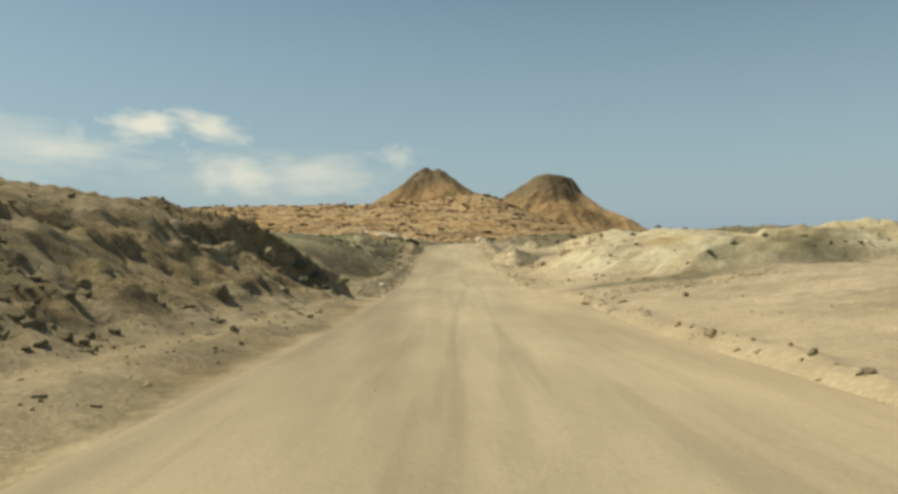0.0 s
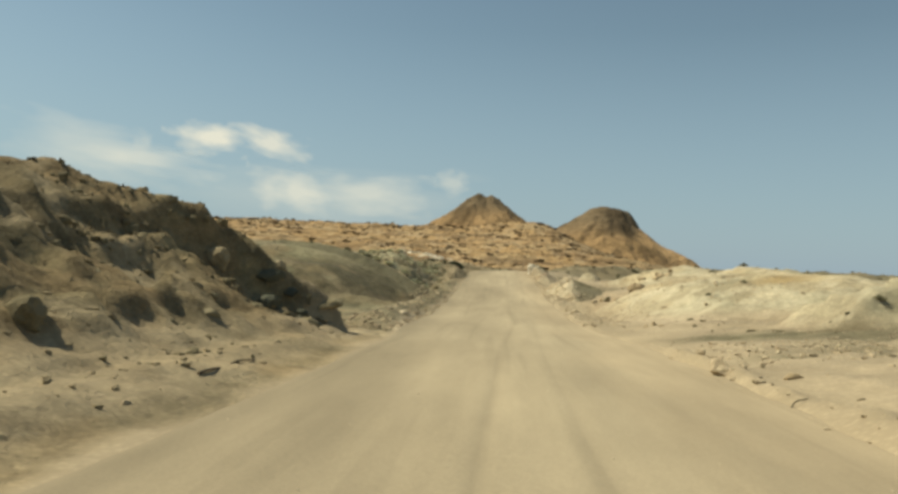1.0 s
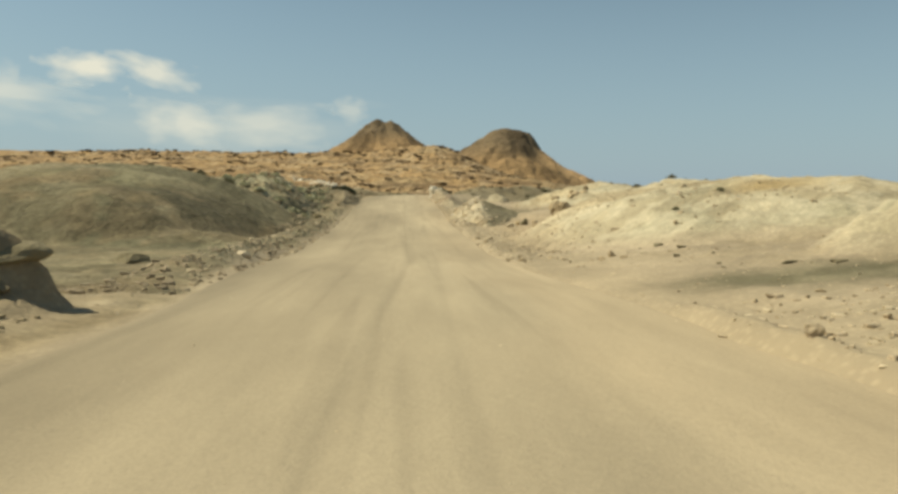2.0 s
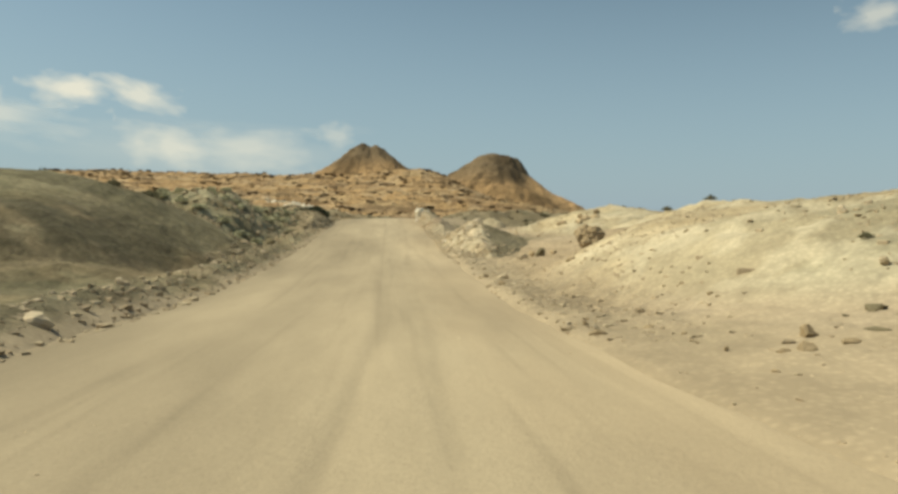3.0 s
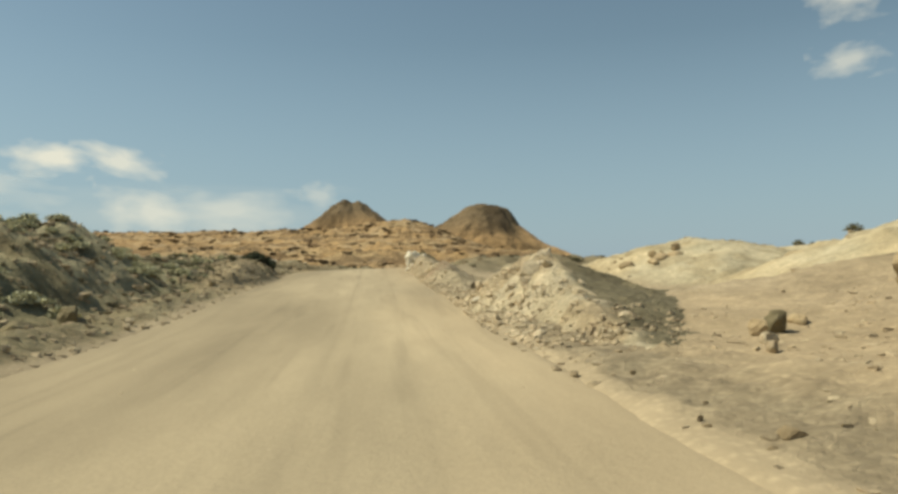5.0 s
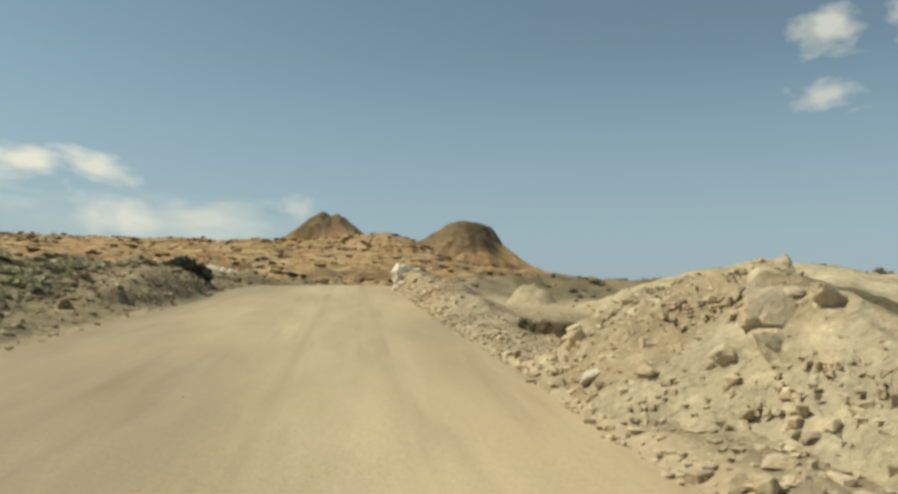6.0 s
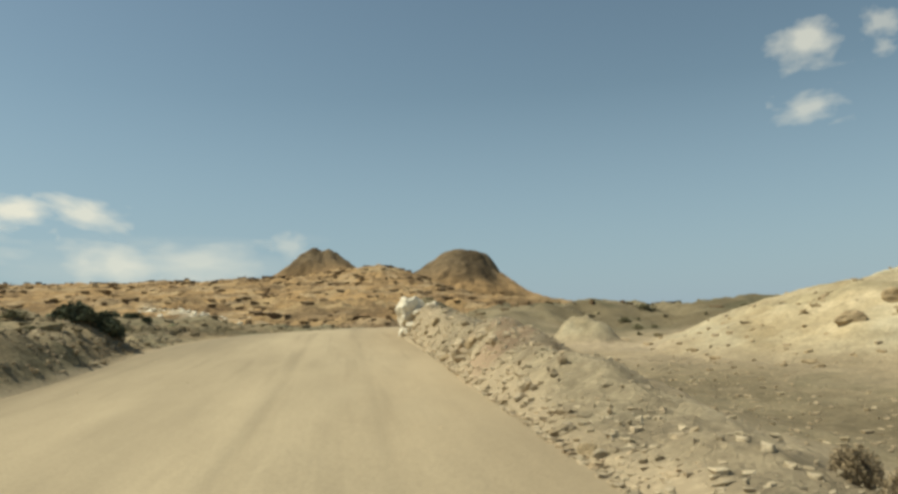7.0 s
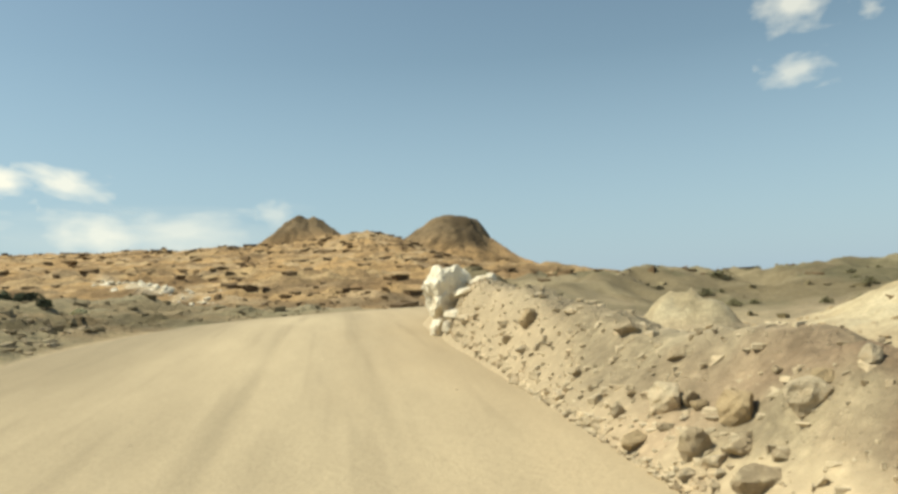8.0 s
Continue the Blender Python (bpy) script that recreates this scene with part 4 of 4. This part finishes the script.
p, s = strew(nr, 900, 5.2, 12.5, 27.5, 32.5, 0.03, 0.15, 2.0)
pebbles("gravel", p, s, TAN_STONE, "drift of pinkish gravel on the sandy flat", 10)

p, s = strew(nr, 2200, -26, 14, 119, 152, 0.05, 0.5, 3.5)
keep = (p[:, 0] < ROAD_L(p[:, 1]) - 1.0) & (fbm(0.5 * p[:, 0], p[:, 1], 3.0, 3, 515) > 0.0)
pebbles("rubble", p[keep], s[keep], RUST_STONE, "rusty brown rubble at the foot of the orange slope", 14)

p, s = strew(nr, 9000, -1, 1, 132, 380, 0.3, 1.7, 2.2)
p[:, 0] = -60 + p[:, 0] * (40 + 0.25 * p[:, 1]) + 0.2 * p[:, 1]
keep = (p[:, 0] < 34) & (fbm(0.3 * p[:, 0], p[:, 1], 4.0, 3, 517) > 0.08)
p, s = p[keep], s[keep] * (0.35 + p[keep, 1] / 400)
pebbles("rubble", p, s, RUST_STONE, "dark broken ledges across the orange slope", 15, 0.5, wide=1.6, far=True)

p, s = strew(nr, 2600, 8, 70, 111, 134, 0.06, 0.5, 3.0)
keep = fbm(p[:, 0], p[:, 1], 4.0, 3, 521) > 0.05
pebbles("rubble", p[keep], s[keep], DARK_STONE, "dark stones and tufts on the brown hillside", 17, far=True)

p, s = strew(nr, 320, 7.5, 24, 33, 45, 0.05, 0.34, 2.4)
keep = fbm(p[:, 0], p[:, 1], 3.5, 3, 523) > 0.0
pebbles("rubble", p[keep], s[keep], DARK_STONE, "dark stones scattered over the pale hills", 18)
p, s = strew(nr, 1500, 13, 34, 92, 114, 0.04, 0.32, 3.0)
keep = fbm(p[:, 0], p[:, 1], 3.0, 3, 525) > 0.05
pebbles("rubble", p[keep], s[keep], BOULDER_STONE, "brown stones on the pale hillside", 19)

# ---- single boulders ----
rock(4.85, 26.9, 0.5, TAN_STONE, ROCKS[2], "pale pointed boulder half sunk in the sandy flat", name="boulder")
rock(5.8, 25.6, 0.3, BOULDER_STONE, ROCKS[5], "brown boulder half sunk in the sandy flat", name="boulder")
rock(10.42, 67.4, 1.2, BOULDER_STONE, rock_mesh("boulder", 301, 5, 3, (0.92, 0.95, 1.04), 0.3), "large rounded ochre boulder on dry earth", turn=20, tilt=0.1, sink=0.14, name="boulder")
rock(8.5, 68.9, 0.55, DARK_STONE, ROCKS[2], "brown boulder standing on dry earth", name="boulder")
rock(9.2, 69.4, 0.42, BOULDER_STONE, ROCKS[5], "brown boulder standing on dry earth", name="boulder")
rock(8.0, 68.5, 0.35, BOULDER_STONE, ROCKS[6], "brown boulder standing on dry earth", name="boulder")
rock(4.4, 105.6, 1.0, WHITE_STONE, rock_mesh("outcrop", 317, 5, 8, (0.9, 0.8, 0.95), 0.3), "white chalky rock standing at the crest of the road", turn=30, tilt=0.2, sink=0.4, name="boulder")
for x, y, size in ((4.95, 105.5, 0.45), (4.3, 104.7, 0.4), (4.1, 104.3, 0.3), (5.1, 105.1, 0.3), (4.55, 104.9, 0.35), (4.0, 105.0, 0.4), (4.6, 106.6, 0.4)):
    rock(x, y, size, WHITE_STONE, rng.choice(ROCKS), "white chalky lump beside the white rock", "lumps round the white rock")
for x, y, size in ((5.0, 106.1, 0.65), (5.3, 106.3, 0.7), (5.6, 106.2, 0.6), (5.25, 105.7, 0.45), (5.95, 106.3, 0.5), (5.5, 105.8, 0.4), (5.0, 106.8, 0.7), (5.6, 106.9, 0.7), (6.25, 106.4, 0.4), (5.8, 105.9, 0.35)):
    rock(x, y, size, DARK_STONE, rng.choice(ROCKS), "dark greenish rock beside the white rock", "dark rocks at the crest", tilt=0.6, sink=0.15)
for x, y, size in ((-4.9, 99.9, 0.6), (-5.4, 98.9, 0.5), (-4.4, 103.4, 0.5), (-5.6, 103.5, 0.8)):
    rock(x, y, size, DARK_STONE, rng.choice(ROCKS), "dark rock beside the dark green shrubs", "dark rocks in the bank")
rock(-5.5, 73.0, 0.9, DARK_STONE, ROCKS[0], "dark boulder in the hollow behind the bank", name="boulder")
rock(-4.9, 74.0, 0.55, DARK_STONE, ROCKS[6], "dark boulder in the hollow behind the bank", name="boulder")
rock(-7.5, 45.7, 1.0, DARK_STONE, ROCKS[3], "flat dark slab on the ground behind the mound", tilt=0.1, name="slab")
rock(-4.0, 45.0, 0.5, PALE_STONE, ROCKS[1], "flat pale stone on the earth bank", tilt=0.1)

for k in range(96):
    w = k / 95
    rock(-20.4 + 14.3 * w + rng.gauss(0, 0.9), 169.5 - 24 * w + rng.gauss(0, 2.2), 0.25 + 0.75 * rng.random() ** 2.5, WHITE_STONE, rng.choice(ROCKS), "white block on the orange slope", "white blocks on the slope", sink=0.42, name="white_rock")
SLABS = [rock_mesh("slab", 341 + k, 4, 14, s3, 0.2) for k, s3 in enumerate(((1.3, 0.8, 0.30), (0.9, 1.2, 0.42), (1.3, 0.7, 0.5)))]


def slab(x, y, size, rx, ry, rz, k, mat=PALE_STONE, lift=0.0):
    me = SLABS[k].copy()
    me.materials.append(mat)
    ob = new("slab", me)
    ob.matrix_world = pose(x, y, land_z(x, y) + lift * 0.5 - 0.10 * size, rx, ry, rz) @ Matrix.Diagonal((size * 0.85, size * 0.85, size * 0.85, 1))
    tagged(ob, "large pale slab tipped on the mound of earth", "rock", "slabs on the tipped earth")


for x, y, size, rx, ry, rz, k in ((6.05, 75.95, 1.0, 42, -12, 15, 0), (5.75, 75.6, 0.8, 35, -25, 60, 1), (6.35, 75.6, 0.7, 20, 30, 20, 2), (6.61, 75.45, 0.6, 30, 10, 80, 1), (6.2, 76.5, 0.7, 25, -35, 40, 0),
                                  (5.95, 74.9, 0.6, 20, -20, 10, 1), (6.4, 73.3, 0.75, 28, -10, 110, 2), (6.75, 74.3, 0.5, 40, 30, 50, 1), (5.33, 80.0, 0.6, 30, -35, 15, 0), (5.6, 79.6, 0.45, 15, -20, 70, 1),
                                  (5.9, 80.2, 0.5, 40, -10, 20, 2), (5.2, 77.9, 0.4, 10, -30, 35, 2), (6.6, 72.3, 0.45, 15, 10, 10, 0)):
    slab(x, y, size, rx, ry, rz, k, lift=-0.1)
slab(4.62, 77.6, 0.42, 10, -12, 30, 2, WHITE_STONE, 0.06)
slab(5.5, 81.8, 0.45, 5, -8, 20, 1, PALE_STONE, 0.04)
for x, y, size in ((10.46, 86.95, 0.62), (17.0, 101.1, 0.9), (18.4, 100.4, 0.8), (19.2, 100.9, 1.0), (19.9, 100.9, 0.8), (18.9, 101.6, 0.7), (20.4, 101.8, 0.7)):
    rock(x, y, size, PALE_STONE if x < 11 else BOULDER_STONE, rng.choice(ROCKS), "pale boulder on bare ground" if x < 11 else "brown boulder on the pale hill", "boulders on the pale hill", sink=0.25, name="boulder")

# ---- shrubs ----
rng = random.Random(21)
for x, y, size, k in ((5.56, 85.2, 0.5, 0), (5.7, 84.75, 0.68, 1), (5.85, 84.35, 0.7, 0), (6.08, 83.95, 0.85, 1), (6.2, 83.7, 0.75, 0)):
    shrub(x, y, size, BROWN_SHRUBS[k], "dense dark brown dry shrub beside the rubble bank", "brown shrubs behind the bank", 50 * x, 1.0)
for x, y, size, k in ((12.2, 35.6, 0.5, 0), (13.6, 36.2, 0.45, 1), (11.6, 47.0, 0.4, 2), (15.2, 36.5, 0.5, 1), (9.9, 46.5, 0.35, 0)):
    shrub(x, y, size, SHRUBS[k], "small dark dry shrub on a pale hill", "shrubs on the hills", 40 * x, 1.4)
for x, y, size, k in ((-4.45, 102.4, 1.3, 0), (-5.1, 102.2, 1.25, 1), (-4.8, 101.7, 1.0, 2), (-5.6, 102.6, 1.0, 0), (-4.35, 103.0, 0.9, 1)):
    shrub(x, y, size, GREEN_SHRUBS[k], "dense dark green shrub on the earth bank", "dark green shrubs by the road", 70 * x, 1.1)
for x, y, size, k in ((-9.6, 118.0, 1.3, 0), (-8.4, 117.2, 1.1, 1), (-7.4, 116.4, 1.0, 2), (-10.6, 119.0, 1.2, 1), (-8.9, 115.6, 0.9, 0), (-6.4, 115.2, 0.6, 2), (-7.9, 114.2, 0.7, 1)):
    shrub(x, y, size, GREEN_SHRUBS[k], "dark green shrub on the rubble beside the crest", "dark green shrubs by the road", 70 * x, 1.3)
for x, y, size, k in ((5.1, 105.9, 0.6, 0), (5.45, 106.0, 0.7, 1), (5.8, 106.1, 0.6, 2), (6.1, 106.2, 0.45, 0)):
    shrub(x, y, size, OLIVE_SHRUBS[k], "dusty olive shrub among the dark rocks at the crest", "shrubs at the crest", 40 * x, 1.2)
HILL_LABEL = "small dark dry shrub on a bare hill"
for x, y, s in ((22.8, 82.6, 0.9), (35.1, 113.1, 1.2), (24.5, 106.8, 0.9), (20.3, 124.6, 1.4), (-12.0, 71.3, 1.1), (-10.3, 71.4, 1.1), (-14.5, 69.5, 1.1), (-9.0, 73.5, 0.9), (28.0, 85.0, 0.8), (31.0, 86.0, 0.8), (20.5, 84.5, 0.8), (24.8, 84.8, 1.0), (26.3, 84.2, 0.7),
                (19.5, 55.0, 0.5), (16.8, 54.0, 0.4), (22.0, 53.0, 0.6)):
    shrub(x, y, s, rng.choice(SHRUBS), HILL_LABEL, "shrubs on the hills", rng.uniform(0, 360), rng.uniform(1.0, 1.6))
for k in range(34):
    shrub(rng.uniform(9, 62), rng.uniform(115, 128), rng.uniform(0.35, 0.9), rng.choice(SHRUBS), HILL_LABEL, "shrubs on the hills", rng.uniform(0, 360), rng.uniform(1.0, 1.8))
OLIVE_LABEL = "dusty olive-green shrub among rubble on the slope"
for k in range(70):
    x, y = rng.uniform(-13, -6.0), rng.uniform(73, 91)
    shrub(x, y, rng.uniform(0.35, 1.2), rng.choice(OLIVE_SHRUBS), OLIVE_LABEL, "shrubs on the rubble slope", rng.uniform(0, 360), rng.uniform(1.0, 1.7))
for k in range(84):
    x, y = (rng.uniform(-11.5, -5.0), rng.uniform(90, 118)) if k < 56 else (rng.uniform(-8.5, -5.4), rng.uniform(86, 100))
    shrub(x, y, rng.uniform(0.3, 0.75), rng.choice(OLIVE_SHRUBS if k % 3 else SHRUBS), OLIVE_LABEL, "shrubs on the rubble slope", rng.uniform(0, 360), rng.uniform(1.0, 1.8))

# ---- dead pole on the shoulder ----
def dead_pole(a, b, r):
    bm = bmesh.new()
    a, b = Vector(a), Vector(b)
    rings = []
    for k in range(12):
        w = k / 11
        c = a.lerp(b, w) + Vector((0.03 * math.sin(7 * w), 0, 0.02 * math.sin(11 * w)))
        rings.append([bm.verts.new(c + Vector((math.cos(q * 1.0472), 0, math.sin(q * 1.0472))) * r * (1.1 - 0.5 * w)) for q in range(6)])
    for p, q in zip(rings, rings[1:]):
        for j in range(6):
            bm.faces.new((p[j], p[(j + 1) % 6], q[(j + 1) % 6], q[j]))
    bm.faces.new(rings[0])
    bm.faces.new(rings[-1])
    me = bpy.data.meshes.new("dead_branch")
    bm.to_mesh(me)
    bm.free()
    me.materials.append(TWIG)
    tagged(new("dead_branch", me), "long dead branch lying along the road shoulder", "branch")


dead_pole((-4.06, 21.6, land_z(-4.06, 21.6) + 0.03), (-4.14, 24.3, land_z(-4.14, 24.3) + 0.03), 0.022)

dead_pole((4.43, 22.5, land_z(4.43, 22.5) + 0.03), (5.0, 22.9, land_z(5.0, 22.9) + 0.06), 0.016)


# ---- clouds far off, low in the haze ----
def cloud_material():
    m = bpy.data.materials.new("thin_cloud")
    m.use_nodes = True
    n, links = m.node_tree.nodes, m.node_tree.links
    n.remove(n["Principled BSDF"])
    co = n.new("ShaderNodeTexCoord").outputs["Object"]
    info = n.new("ShaderNodeObjectInfo")
    length = n.new("ShaderNodeVectorMath")
    length.operation = "LENGTH"
    links.new(co, length.inputs[0])
    off = n.new("ShaderNodeVectorMath")
    off.operation = "ADD"
    links.new(co, off.inputs[0])
    links.new(info.outputs["Location"], off.inputs[1])
    body = ramp(n, links, length.outputs["Value"], 0.0, 1.0, 1.15, 0.0)
    puff = ramp(n, links, noise_node(n, links, off.outputs[0], 1.5, 4.0, 0.5), 0.3, 0.7, -0.34, 0.34)
    add = n.new("ShaderNodeMath")
    add.operation = "ADD"
    links.new(body, add.inputs[0])
    links.new(puff, add.inputs[1])
    alpha = ramp(n, links, add.outputs[0], 0.12, 0.95, 0.0, 1.0)
    mul = n.new("ShaderNodeMath")
    mul.operation = "MULTIPLY"
    links.new(alpha, mul.inputs[0])
    sep = n.new("ShaderNodeSeparateColor")
    links.new(info.outputs["Color"], sep.inputs[0])
    links.new(sep.outputs[0], mul.inputs[1])
    glow = n.new("ShaderNodeEmission")
    glow.inputs["Color"].default_value = (1.0, 0.96, 0.90, 1)
    glow.inputs["Strength"].default_value = 0.86
    clear = n.new("ShaderNodeBsdfTransparent")
    mix = n.new("ShaderNodeMixShader")
    links.new(mul.outputs[0], mix.inputs[0])
    links.new(clear.outputs[0], mix.inputs[1])
    links.new(glow.outputs[0], mix.inputs[2])
    links.new(mix.outputs[0], n["Material Output"].inputs["Surface"])
    return m


CLOUD = cloud_material()


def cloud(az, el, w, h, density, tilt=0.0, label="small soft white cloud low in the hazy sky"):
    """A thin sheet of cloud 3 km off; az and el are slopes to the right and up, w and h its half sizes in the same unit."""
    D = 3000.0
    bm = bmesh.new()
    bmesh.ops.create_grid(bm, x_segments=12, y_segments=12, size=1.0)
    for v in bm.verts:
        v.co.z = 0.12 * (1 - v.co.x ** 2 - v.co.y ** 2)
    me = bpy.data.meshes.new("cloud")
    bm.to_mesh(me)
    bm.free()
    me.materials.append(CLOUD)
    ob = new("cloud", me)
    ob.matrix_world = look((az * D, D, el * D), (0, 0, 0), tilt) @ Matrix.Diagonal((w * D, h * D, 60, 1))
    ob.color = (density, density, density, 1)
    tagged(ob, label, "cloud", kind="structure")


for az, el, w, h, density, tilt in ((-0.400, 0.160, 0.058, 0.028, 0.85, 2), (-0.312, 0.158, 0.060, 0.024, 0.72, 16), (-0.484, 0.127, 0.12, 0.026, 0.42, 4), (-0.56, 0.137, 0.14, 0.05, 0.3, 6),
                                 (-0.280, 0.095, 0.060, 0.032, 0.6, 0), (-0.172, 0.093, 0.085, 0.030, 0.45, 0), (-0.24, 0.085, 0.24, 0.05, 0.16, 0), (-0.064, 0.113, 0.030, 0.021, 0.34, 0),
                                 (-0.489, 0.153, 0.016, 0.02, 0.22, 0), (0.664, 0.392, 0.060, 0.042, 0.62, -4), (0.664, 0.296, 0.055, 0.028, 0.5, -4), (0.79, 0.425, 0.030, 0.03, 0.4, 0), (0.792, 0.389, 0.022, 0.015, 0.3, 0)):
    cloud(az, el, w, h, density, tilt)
